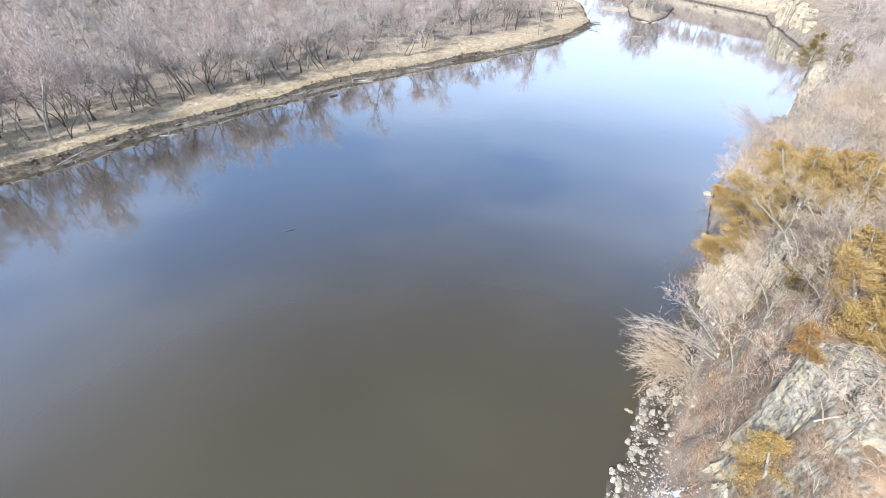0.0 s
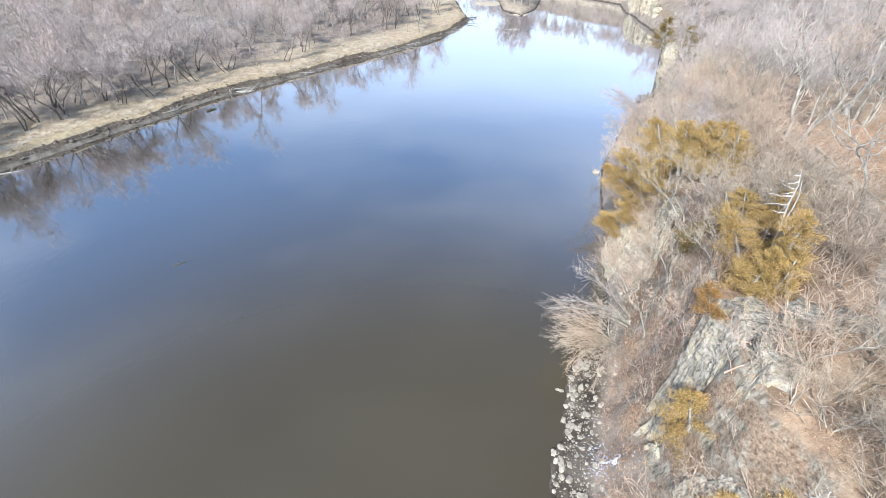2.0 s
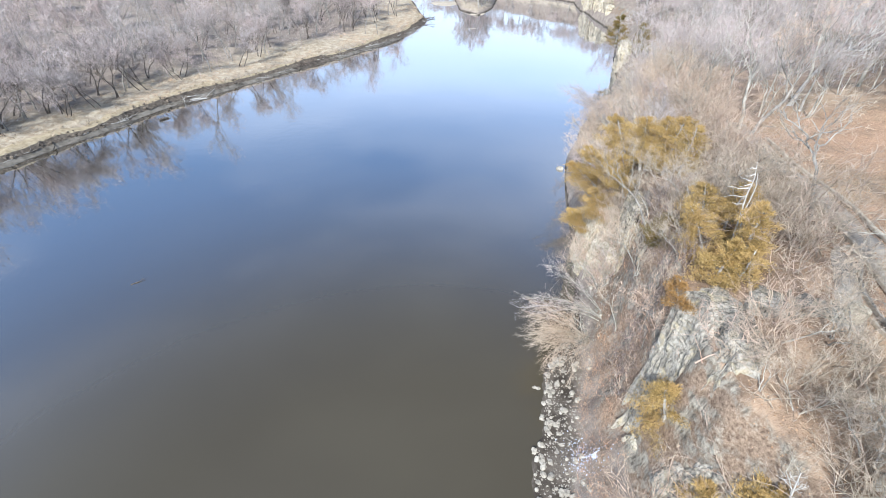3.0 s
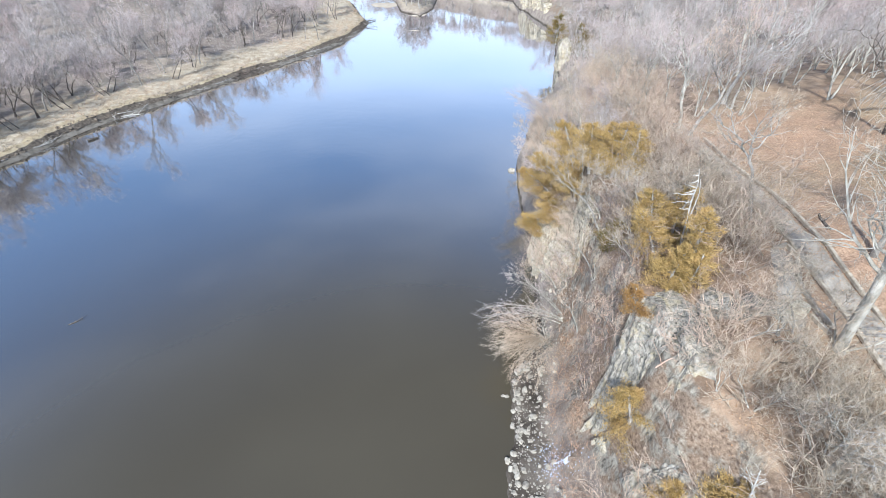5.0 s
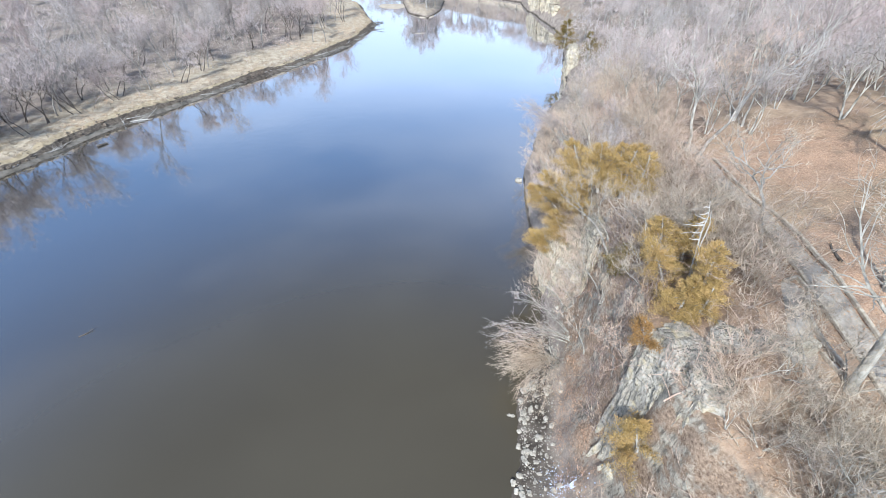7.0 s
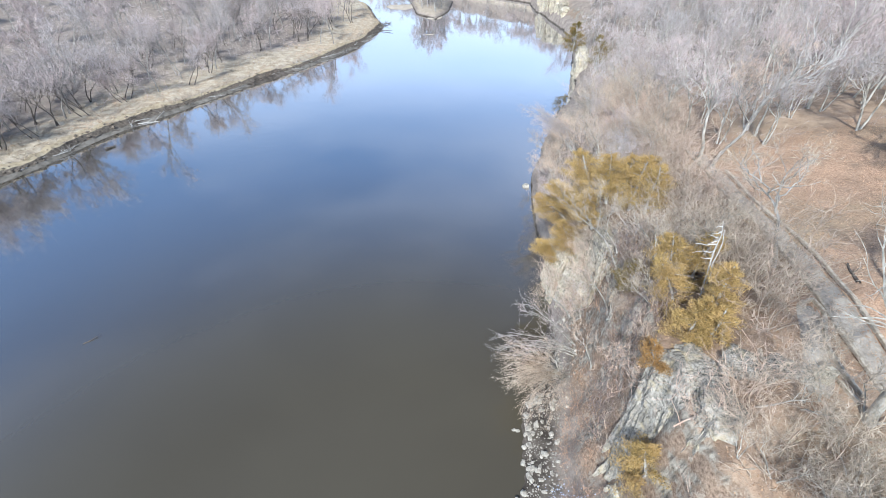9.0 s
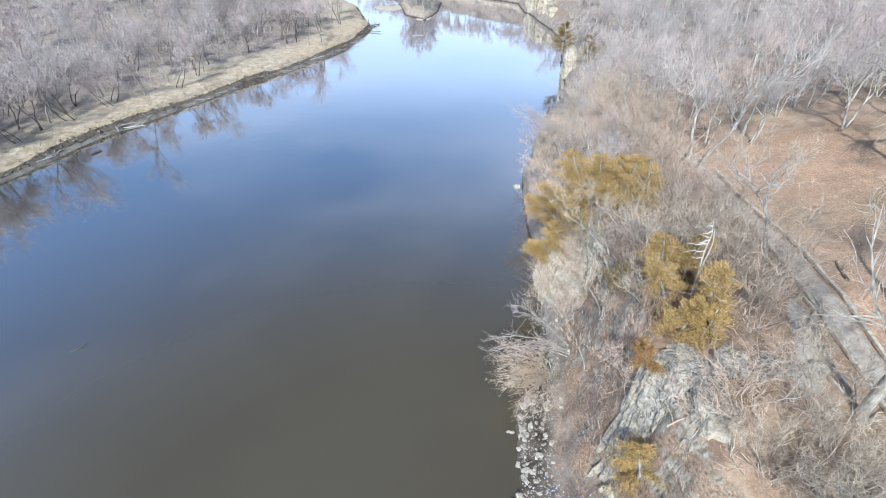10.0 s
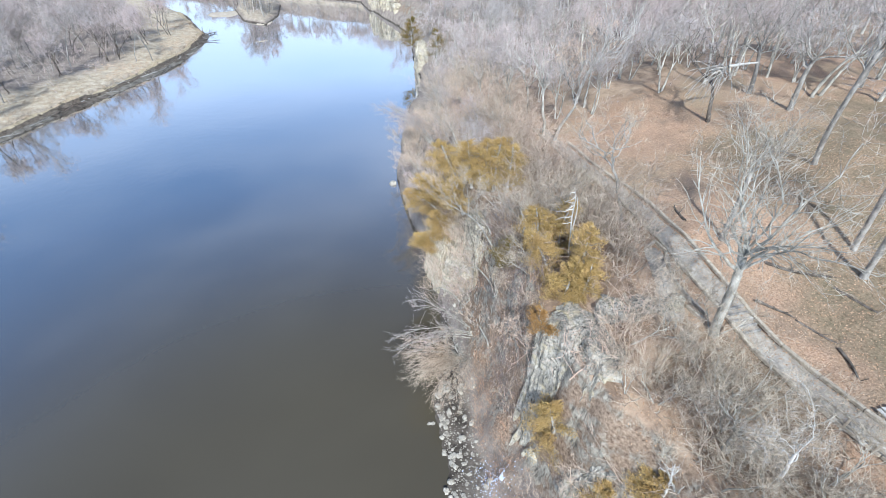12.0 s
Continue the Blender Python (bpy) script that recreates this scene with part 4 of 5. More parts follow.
s = g5.uniform(0.03, 0.068, (len(c), 1))
V = np.stack([c - u * s, c + v * s * 0.7, c + u * s, c - v * s * 0.7], 1).reshape(-1, 3)
tagged(new("leaf_litter", mesh_np("leaf_litter", V, np.arange(len(V)).reshape(-1, 4), LEAVES)), "dry orange-brown oak leaves carpeting the bluff top", "leaves", kind="stuff")


# ---- cedars ----
def cedar(x, y, z, tall, wide, seed, label, lean=(0, 0), boughs=56, bare=0.1, mat=CEDAR, per=95, name="cedar"):
    g = np.random.default_rng(seed)
    wide = wide * 1.3
    ob = thing(name, pose(x, y, z), label, "tree", "cedars on the bluff")
    T, B, L = [], [], []
    p, d = np.array([0, 0, -0.4]), unit(np.array([lean[0], lean[1], 1.0]))
    n = 6
    r = 0.028 * tall + 0.03
    pts = [p]
    for i in range(n):
        d = unit(d + g.normal(0, 0.08, 3))
        q = p + d * (tall * 0.95 + 0.4) / n
        T.append((*p, *q, r, r * 0.8))
        p, r = q, r * 0.8
        pts.append(p)
    pts = np.array(pts)
    for i in range(boughs):
        f = bare + (1 - bare) * (i + g.random()) / boughs
        k = min(int(f * n), n - 1)
        a = pts[k] + (pts[k + 1] - pts[k]) * (f * n - k)
        ang = g.uniform(0, 6.28)
        reach = wide * (1 - f) ** 0.65 * g.uniform(0.45, 1.15) * (0.55 + 0.45 * min(1, f / 0.25)) + 0.15
        e = np.array([math.cos(ang) + lean[0] * 0.5, math.sin(ang) + lean[1] * 0.5, g.uniform(0.1, 0.55)])
        b = a + e * reach
        B.append((*a, *b, 0.035, 0.012))
        m = int(per * 2.7 * (0.4 + reach / wide))
        t = g.uniform(0.35, 1.08, m)[:, None]
        c = a + (b - a) * t + g.normal(0, 0.17 * reach ** 0.5, (m, 3)) * (1, 1, 0.7)
        dirs = e / np.linalg.norm(e) + g.normal(0, 0.6, (m, 3)) + np.array([0, 0, 0.45])
        dirs /= np.linalg.norm(dirs, axis=1, keepdims=True)
        L.append(np.concatenate([c, c + dirs * g.uniform(0.10, 0.22, (m, 1)), g.uniform(0.014, 0.032, (m, 1))], 1))
    part_np("trunk", *stems_of(T, 7), BARK_PALE, ob, smooth=True)
    part_np("bough", *tubes(B, 3), BARK, ob)
    part_np("foliage", *spikes(np.concatenate(L), g), mat, ob, "bronze winter needles")
    return ob


BRONZE = "bronze-yellow winter red cedar rooted on the cliff edge"
for i, (x, y, z, t, w, l) in enumerate((
        (23.8, 40.0, 16.6, 6.0, 2.2, (0.0, 0.05)), (24.4, 38.4, 17.2, 5.0, 1.8, (0.0, 0.05)), (23.1, 43.0, 16.0, 5.6, 2.1, (-0.15, 0.1)), (22.9, 45.2, 15.4, 5.4, 2.1, (-0.38, 0.1)), (22.3, 45.6, 13.0, 5.8, 2.1, (-0.75, 0.05)),
        (22.2, 47.6, 10.4, 5.8, 2.0, (-0.9, 0.05)), (21.4, 44.6, 8.2, 4.8, 1.8, (-0.35, 0.05)), (20.9, 47.0, 5.6, 4.2, 1.5, (-0.6, 0.0)), (22.6, 43.6, 12.4, 5.0, 1.8, (-0.45, 0.0)),
        (21.9, 29.4, 17.0, 5.0, 1.5, (-0.1, 0.05)), (20.9, 24.2, 17.8, 5.8, 1.4, (-0.08, 0.0)), (19.4, 23.8, 16.2, 5.0, 1.4, (-0.1, 0.0)), (22.2, 28.0, 17.6, 4.8, 1.5, (0.0, 0.0)), (20.7, 27.0, 16.6, 5.0, 1.5, (-0.05, 0.0)), (23.6, 41.6, 16.4, 5.6, 2.2, (-0.05, 0.0)), (25.0, 40.4, 17.0, 4.8, 1.9, (0.1, 0.0)), (20.0, 22.8, 17.0, 4.0, 1.3, (0.0, 0.0)),
        (16.0, 18.3, 8.2, 5.6, 2.0, (-0.15, 0.0)), (16.3, 13.6, 8.2, 3.2, 1.2, (-0.1, 0.0)), (17.4, 11.6, 11.4, 3.0, 1.3, (0, 0)))):
    cedar(x, y, z, t, w, 900 + i, BRONZE, l, 60 if t > 4 else 44)
DRY = m_foliage("rusty_cedar", (0.20, 0.115, 0.04), (0.45, 0.27, 0.10), (0.34, 0.19, 0.07))
cedar(16.7, 22.2, 16.6, 2.8, 1.15, 930, "small rust-orange dying cedar beside the rock spur", (-0.3, 0.2), 24, 0.1, DRY, 60)
GREENER = m_foliage("olive_cedar", (0.10, 0.085, 0.025), (0.24, 0.18, 0.05), (0.34, 0.20, 0.06))
cedar(20.2, 31.4, 14.6, 3.2, 1.3, 933, "dull olive cedar sapling in the gully scrub", (-0.2, -0.1), 40, 0.1, GREENER, 70)
cedar(57.8, 133.5, 6.2, 8.0, 2.6, 931, "olive cedar above the cliff at the river bend", (0, 0), 60, 0.02, GREENER, 130)
cedar(47.4, 98.5, 12.4, 6.5, 2.2, 932, "rusty olive cedar among the bluff woods", (0, 0), 46, 0.1, GREENER, 60)


def dead_cedar(x, y, z, tall, seed, label, lean=(0, 0), reach=1.0, n=16):
    """A bleached snag with short crooked arms."""
    g = np.random.default_rng(seed)
    ob = thing("snag", pose(x, y, z), label, "dead tree")
    T, B = [], []
    p, d, r = np.array([0, 0, -0.3]), unit(np.array([*lean, 1.0])), 0.022 * tall + 0.03
    for i in range(6):
        d = unit(d + g.normal(0, 0.07, 3))
        q = p + d * (tall + 0.3) / 6
        T.append((*p, *q, r, r * 0.75))
        for _ in range(n // 6 + 1):
            e = unit(g.normal(0, 1, 3) * (1, 1, 0.35))
            a = p + (q - p) * g.random()
            b = a + e * reach * g.uniform(0.3, 1.0) * (1.1 - i / 8)
            B.append((*a, *b, r * 0.4, r * 0.2))
            for _ in range(3):
                m = a + (b - a) * g.uniform(0.4, 1)
                f = unit(e + g.normal(0, 0.8, 3) + np.array([0, 0, 0.5]))
                B.append((*m, *(m + f * reach * g.uniform(0.15, 0.45)), r * 0.22, r * 0.08))
        p, r = q, r * 0.75
    part_np("trunk", *stems_of(T, 7), BONE, ob, smooth=True)
    part_np("branch", *tubes(B, 4), BONE, ob)
    return ob


snag = thing("snag", pose(21.9, 26.4, 17.6), "bleached white twin-stemmed cedar snag standing among cedars", "dead tree")
for k, (dx, lo) in enumerate(((0.0, 7.1), (0.28, 6.3))):
    T = [(dx - 0.9 * i / 7 * (1 - 0.25 * k) + 0.07 * math.sin(2.3 * i + k), 0.1 * k + 0.07 * math.cos(1.7 * i), -0.3 + (lo + 0.3) * i / 7) for i in range(8)]
    part_np("trunk", *stems_of([(*T[i], *T[i + 1], 0.095 * (1 - i / 9), 0.095 * (1 - (i + 1) / 9)) for i in range(7)], 7), BONE, snag, smooth=True)
gs = np.random.default_rng(5)
for z, ln, out in ((4.1, 0.8, 0.5), (4.7, 1.4, 0.1), (5.0, 0.7, -0.9), (5.3, 1.5, 0.3), (5.8, 0.8, 0.9), (6.3, 0.6, -0.4), (6.7, 0.5, 0.4), (5.6, 0.7, -0.2)):
    p, d = np.array([-0.9 * z / 7.1, 0.0, z]), unit(np.array([-1.0, out, -0.15]))
    r, B = 0.045, []
    for i in range(4):
        q = p + d * ln / 4
        B.append((*p, *q, r, r * 0.75))
        p, r, d = q, r * 0.75, unit(d + gs.normal(0, 0.35, 3) + np.array([0, 0, 0.12]))
    part_np("branch", *stems_of(B, 5), BONE, snag)
dead_cedar(17.5, 11.0, 12.6, 4.4, 42, "bleached white dead cedar on the slope", (-0.15, 0.25), 1.0, 26)
dead_cedar(46.6, 106.4, 0.2, 4.5, 43, "weathered broken snag at the water's edge", (-0.12, 0), 1.4)

# ---- single trees on the bluff ----
HERO = dict(fork=3, twig_n=4, twig_len=0.7, twig_w=0.011, wander=0.2, keep=(0.6, 0.85), kink=0.10)


def hero(seed, x, y, z, label, bark=BARK, twig=TWIG_TAN, **kw):
    z = ground_z(x, y)
    args = {**HERO, **kw}
    return tree(tree_meshes(seed, bark, twig, (8, 5), 0.02, **args), x, y, label, "", 1.0, 0.0, "bare_tree", z)


def crooked(p, d, length, r, n, g, turn=0.2, lift=0.0, taper=0.86):
    """A crooked run of segments and the points along it."""
    run, marks = [], []
    for _ in range(n):
        q = p + d * length / n
        run.append((*p, *q, r, r * taper))
        p, r = q, r * taper
        d = unit(d + g.normal(0, turn, 3) + np.array([0, 0, lift]))
        marks.append((p, d, r))
    return run, marks


def spreading_oak(seed, x, y, lean, bole, limbs, reach, r0, label, bark, twigmat, up=(0.5, 1.15)):
    """A short bole that divides into many crooked, rising limbs."""
    g = np.random.default_rng(seed)
    z = ground_z(x, y)
    d = unit(np.array([*lean, 1.0]))
    foot = [(*(-0.3 * d), *(0.5 * d), r0 * 1.45, r0)]
    trunk, marks = crooked(0.5 * d, d, bole - 0.5, r0, 6, g, 0.05, 0, 0.95)
    L, T = [], []
    top, _, r = marks[-1]
    for k in range(limbs):
        b, el = 6.283 * (k + g.uniform(-0.3, 0.3)) / limbs, g.uniform(*up)
        start = marks[-1 - k % 2][0]
        e = np.array([math.cos(b) * math.cos(el), math.sin(b) * math.cos(el), math.sin(el)])
        run, on = crooked(start, e, reach * g.uniform(0.8, 1.15), r * g.uniform(0.42, 0.62), 9, g, 0.2, 0.05, 0.84)
        L += run
        for i, (p1, d1, r1) in enumerate(on[1:]):
            for _ in range(2):
                run, on2 = crooked(p1, unit(d1 + g.normal(0, 0.65, 3)), reach * g.uniform(0.22, 0.42), r1 * 0.62, 5, g, 0.26, 0.05, 0.8)
                L += run
                for p2, d2, r2 in on2[1:]:
                    run, on3 = crooked(p2, unit(d2 + g.normal(0, 0.7, 3)), reach * g.uniform(0.08, 0.18), max(r2 * 0.6, 0.012), 3, g, 0.3, 0.05, 0.8)
                    L += run
                    for p3, d3, _ in on3:
                        T += [(*p3, *(p3 + unit(d3 + g.normal(0, 0.6, 3)) * g.uniform(0.25, 0.55)), 0.008) for _ in range(2)]
    ob = thing("bare_tree", pose(x, y, z), label, "tree")
    part_np("trunk", *stems_of(foot + trunk, 9), bark, ob, smooth=True)
    V, F, idx = crown_of(L, T, g, 5, 0.018)
    new("crown", mesh_np("crown", V, F, [bark, twigmat], idx)).parent = ob
    return ob


spreading_oak(601, 23.9, 15.5, (-0.22, -0.02), 6.4, 12, 7.2, 0.28, "tall pale-limbed oak spreading over the gravel path", BARK_LIGHT, TWIG_TAN, (0.6, 1.3))
spreading_oak(602, 31.0, 20.8, (-0.05, 0.0), 5.5, 6, 4.6, 0.18, "grey leafless oak in the leaf-strewn clearing", BARK, TWIG_TAN, (0.8, 1.3))
spreading_oak(603, 38.2, 15.6, (-0.14, 0.0), 9.0, 6, 4.6, 0.2, "straight grey-barked tree in the leafy clearing", BARK, TWIG, (0.7, 1.3))
spreading_oak(604, 36.2, 13.7, (-0.14, 0.0), 9.0, 6, 4.6, 0.21, "straight grey-barked tree in the leafy clearing", BARK, TWIG, (0.7, 1.3))
spreading_oak(605, 44.8, 23.0, (-0.27, 0.0), 10.0, 7, 5.2, 0.21, "tall dark oak with crooked grey limbs", BARK, TWIG, (0.5, 1.2))
spreading_oak(606, 55.1, 36.3, (-0.1, 0.0), 5.0, 8, 6.0, 0.24, "wide-forked grey oak at the edge of the clearing", BARK, TWIG)
spreading_oak(607, 54.0, 31.0, (-0.1, 0.0), 5.0, 8, 6.6, 0.27, "wide-forked grey oak at the edge of the clearing", BARK, TWIG)
spreading_oak(610, 20.3, 10.7, (-0.05, 0.0), 1.6, 5, 4.2, 0.19, "low forked tree with pale arching limbs on the slope", BARK_LIGHT, TWIG_TAN, (0.5, 1.2))
hero(608, 26.9, 26.6, 20.2, "crooked grey tree with sparse limbs beside the path", BARK, tall=9.5, spread=0.7, levels=3, thick=0.016, lean=(-0.05, 0.05))
hero(609, 32.4, 41.8, 19.8, "leaning pale tree at the bend of the path", tall=11, spread=0.5, levels=3, thick=0.017, lean=(0.15, -0.05))
spreading_oak(611, 20.5, 8.0, (-0.5, 0.05), 5.0, 4, 3.4, 0.1, "slender white-barked leaning tree on the slope", BARK_PALE, TWIG_TAN, (0.9, 1.4))
hero(612, 42.4, 49.9, 20.1, "pale straight trunk at the clearing's edge", BARK_PALE, TWIG, tall=13, spread=0.5, levels=3, thick=0.018)
hero(614, 24.5, 50.5, 14.5, "slim pale tree among the cliff cedars", BARK_PALE, tall=9, spread=0.45, levels=3, thick=0.013)
hero(615, 20.8, 35.0, 11.0, "slim leafless tree growing from the gully", tall=8.5, spread=0.5, levels=3, thick=0.013, lean=(-0.2, 0))
hero(616, 18.8, 28.6, 9.0, "slim leafless tree growing from the gully", tall=8, spread=0.5, levels=3, thick=0.012, lean=(-0.25, 0.1))
hero(617, 24.6, 31.0, 18.8, "grey leafless sapling at the edge of the bluff", tall=7.5, spread=0.5, levels=3, thick=0.012)
hero(618, 22.4, 17.0, 18.4, "grey leafless sapling at the edge of the bluff", tall=6, spread=0.5, levels=3, thick=0.011)

# the broken oak: a standing trunk with a split limb hanging from it
ob = hero(620, 46.3, 34.4, 22.4, "storm-broken dark oak with a split pale limb hanging down", BARK_DARK, TWIG, tall=10, spread=0.75, levels=3, thick=0.022, lean=(-0.2, 0.0))
g6 = np.random.default_rng(20)
part_np("split_limb", *tubes([(0, 0, 5.6, 1.3, -0.4, 5.75, 0.15, 0.13), (1.3, -0.4, 5.75, 2.8, -1.0, 5.9, 0.13, 0.09)], 7), BARK_PALE, ob, "pale torn wood", True)
S = []
for _ in range(26):
    p = np.array([-0.2, 0, 5.4])
    d = unit(np.array([-0.8, 0.1, -0.15]) + g6.normal(0, 0.35, 3))
    r = 0.09
    for i in range(5):
        q = p + d * g6.uniform(0.7, 1.1)
        S.append((*p, *q, r, r * 0.7))
        p, r, d = q, r * 0.7, unit(d + g6.normal(0, 0.25, 3) + np.array([0, 0, -0.22]))
part_np("hanging_limb", *tubes(S, 4), BARK, ob)

# the willow leaning out over the water
def fan(ob, g, n, az, rise, fall, length, bark, r0, side, crown):
    """Arching stems within a range of bearings, each a part; shoots go to the crown."""
    for k in range(n):
        b = radians(az[0] + (az[1] - az[0]) * (k + g.random()) / n)
        el = rise + g.normal(0, 0.12)
        p, r, S = g.normal(0, 0.35, 3) * (1, 1, 0), r0 * g.uniform(0.6, 1.1), []
        step = length * g.uniform(0.75, 1.1) / 8
        for i in range(8):
            d = np.array([math.cos(b) * math.cos(el), math.sin(b) * math.cos(el), math.sin(el)])
            q = p + d * step
            S.append((*p, *q, r, r * 0.82))
            p, r = q, r * 0.82
            b, el = b + g.normal(0, 0.09), el - fall / 8 + g.normal(0, 0.05)
            for _ in range(side if i > 1 else 0):
                e, a, w = unit(d + g.normal(0, 0.38, 3)), p, max(r * 0.55, 0.012)
                for _ in range(4):
                    c = a + e * g.uniform(0.25, 0.5)
                    crown[0].append((*a, *c, w, w * 0.8))
                    a, w = c, w * 0.8
                    for _ in range(3):
                        crown[1].append((*a, *(a + unit(e + g.normal(0, 0.42, 3)) * g.uniform(0.25, 0.6)), 0.009))
                    e = unit(e + g.normal(0, 0.17, 3) + np.array([0, 0, -0.03]))
        part_np("stem", *stems_of(S, 6), bark, ob, smooth=True)


g7 = np.random.default_rng(21)
ob = thing("leaning_willow", pose(17.3, 33.0, 1.6), "pale tan leafless willow fanning out over the water", "shrub")
crown = ([], [])
fan(ob, g7, 26, (158, 224), 0.85, 0.95, 6.6, BARK_LIGHT, 0.045, 5, crown)
V, F, idx = crown_of(*crown, g7, 3, 0.03)
new("crown", mesh_np("crown", V, F, [TWIG_TAN, TWIG_TAN], idx)).parent = ob
ob = thing("leaning_tree", pose(19.4, 34.2, 3.0), "grey leafless tree reaching flat over the water", "tree")
crown = ([], [])
fan(ob, g7, 7, (150, 186), 0.75, 0.75, 8.0, BARK_LIGHT, 0.085, 5, crown)
V, F, idx = crown_of(*crown, g7, 3, 0.03)
new("crown", mesh_np("crown", V, F, [BARK_LIGHT, TWIG], idx)).parent = ob

ob = thing("leaning_tree", pose(31.8, 69.0, ground_z(31.8, 69.0) - 0.1), "whitish leafless tree fanning out over the river cliff", "tree")
crown = ([], [])
fan(ob, g7, 14, (135, 215), 1.05, 0.6, 9.0, BARK_PALE, 0.07, 6, crown)
V, F, idx = crown_of(*crown, g7, 3, 0.03)
new("crown", mesh_np("crown", V, F, [BARK_PALE, TWIG], idx)).parent = ob

# slim trees in the gully and along the cliff
GULLY = [tree_meshes(640 + k, BARK_LIGHT, TWIG_TAN, (5, 3), 0.02, tall=t, spread=0.5, levels=3, fork=2, twig_n=3, twig_len=0.8, twig_w=0.012, thick=0.014, stems=st, first=0.4, wander=0.2, lean=(-0.2, 0.0)) for k, (t, st) in enumerate(((7, 2), (6, 3), (8, 1)))]
g8 = np.random.default_rng(31)
gp = []
for x, y, z in scatter(80, 15, 44, 22, 84, lambda P, dr, dl, di: (dr > 1.5) & (dr < np.where(P[:, 1] > 44, 14, 7.5)) & (dr > 34 - P[:, 1]), 1.3, g8):
    if not open_ground(np.array([(x, y)]))[0]:
        continue
    a, s = g8.uniform(0, 6.28), g8.uniform(0.6, 1.05)
    if len(gp) < 3:
        gp.append(tree(GULLY[len(gp)], x, y, "slim pale leafless tree rooted in the cliff scrub", "cliff trees", 1.0, 0, "cliff_tree"))
    else:
        copy_thing(gp[int(g8.integers(3))], pose(x, y, z - 0.1, g8.uniform(-8, 8), g8.uniform(-14, 2), g8.uniform(-40, 40)) @ Matrix.Scale(s, 4))


for x, y, z in scatter(16, 17.5, 24.5, 4, 18.5, lambda P, dr, dl, di: (dr > 8) & (np.abs(signed(P, WAY, WAY[:3])) > 2.4), 1.5, g8):
    copy_thing(gp[int(g8.integers(3))], pose(x, y, z - 0.1, g8.uniform(-12, 12), g8.uniform(-14, 8), g8.uniform(0, 360)) @ Matrix.Scale(g8.uniform(0.5, 0.8), 4))


# ---- the path and its timbers ----
LINE = np.array([(33.6, 46), (32.2, 41), (31.1, 36.3), (30.15, 32.9), (29.9, 29.8), (29.2, 26.5), (27.9, 23.0), (27.3, 19.8), (27.0, 17.3), (26.5, 15.5), (26.05, 14.4), (25.85, 12.7), (25.6, 10.7), (25.4, 9.2), (25.2, 7.6), (24.7, 3), (24.0, -3)], float)


def along(line, step):
    seg = np.r_[0, np.cumsum(np.linalg.norm(np.diff(line, axis=0), axis=1))]
    t = np.arange(0, seg[-1], step)
    P = np.stack([np.interp(t, seg, line[:, i]) for i in (0, 1)], 1)
    P = np.stack([np.convolve(np.pad(P[:, i], 4, mode="edge"), np.ones(9) / 9, "valid") for i in (0, 1)], 1)
    D = np.gradient(P, axis=0)
    D /= np.linalg.norm(D, axis=1, keepdims=True)
    return P, D, np.stack([D[:, 1], -D[:, 0]], 1)


P, D, N = along(LINE, 0.3)
half = np.interp(P[:, 1], (18, 27), (0.86, 0.58)) + 0.1 * vnoise(P[:, 0], P[:, 1], 3)
rows = []
for f in (-1.0, -0.96, -0.5, 0, 0.5, 0.96, 1.0):
    q = P + N * (half * f)[:, None]
    z = height(q[:, 0], q[:, 1])[0]
    zc = height(P[:, 0], P[:, 1])[0]
    rows.append(np.stack([q[:, 0], q[:, 1], np.where(abs(f) == 1.0, z - 0.2, np.maximum(z, zc) + 0.07)], 1))
V = np.stack(rows, 1).reshape(-1, 3)
n, m = len(P), 7
i = np.arange(n * m).reshape(n, m)
F = np.stack([i[:-1, :-1], i[:-1, 1:], i[1:, 1:], i[1:, :-1]], -1).reshape(-1, 4)
path = new("gravel_path", mesh_np("gravel_path", V, F, GRAVEL, smooth=True))
tagged(path, "grey gravel footpath with weathered timber edging", "path", kind="structure")


def beam(name, a, b, w, h, parent=None, mat=TIMBER, label="", sink=0.03, round_=False):
    """A timber from a to b, its top h above them, ends and edges a little worn."""
    a, b = Vector(a), Vector(b)
    bm = bmesh.new()
    if round_:
        bmesh.ops.create_cone(bm, cap_ends=True, segments=9, radius1=w / 2, radius2=w / 2 * 0.85, depth=(b - a).length)
    else:
        bmesh.ops.create_cube(bm, size=1.0)
        bmesh.ops.scale(bm, vec=(w, h, (b - a).length), verts=bm.verts)
        bmesh.ops.bevel(bm, geom=list(bm.edges), offset=min(w, h) * 0.14, segments=1, affect="EDGES")
    for v in bm.verts:
        v.co += Vector((noise.noise(v.co * 3 + a), noise.noise(v.co * 3 - b), 0)) * w * 0.12
    q = (b - a).to_track_quat("Z", "Y").to_matrix().to_4x4()
    bm.transform(Matrix.Translation((a + b) / 2 + Vector((0, 0, h / 2 - sink))) @ q)
    ob = part(name, bm, mat, parent, label)
    return ob


def edging(line, side, parent, length=2.4, size=0.24):
    Q, E, M = along(np.asarray(line, float), 0.3)
    k = int(length / 0.3)
    for s in range(0, len(Q) - k, k):
        a, b = Q[s] + M[s] * side, Q[s + k] + M[s + k] * side
        beam("timber", (*a, ground_z(*a) + 0.08), (*(a + (b - a) * 0.985), ground_z(*b) + 0.08), size, size, parent)


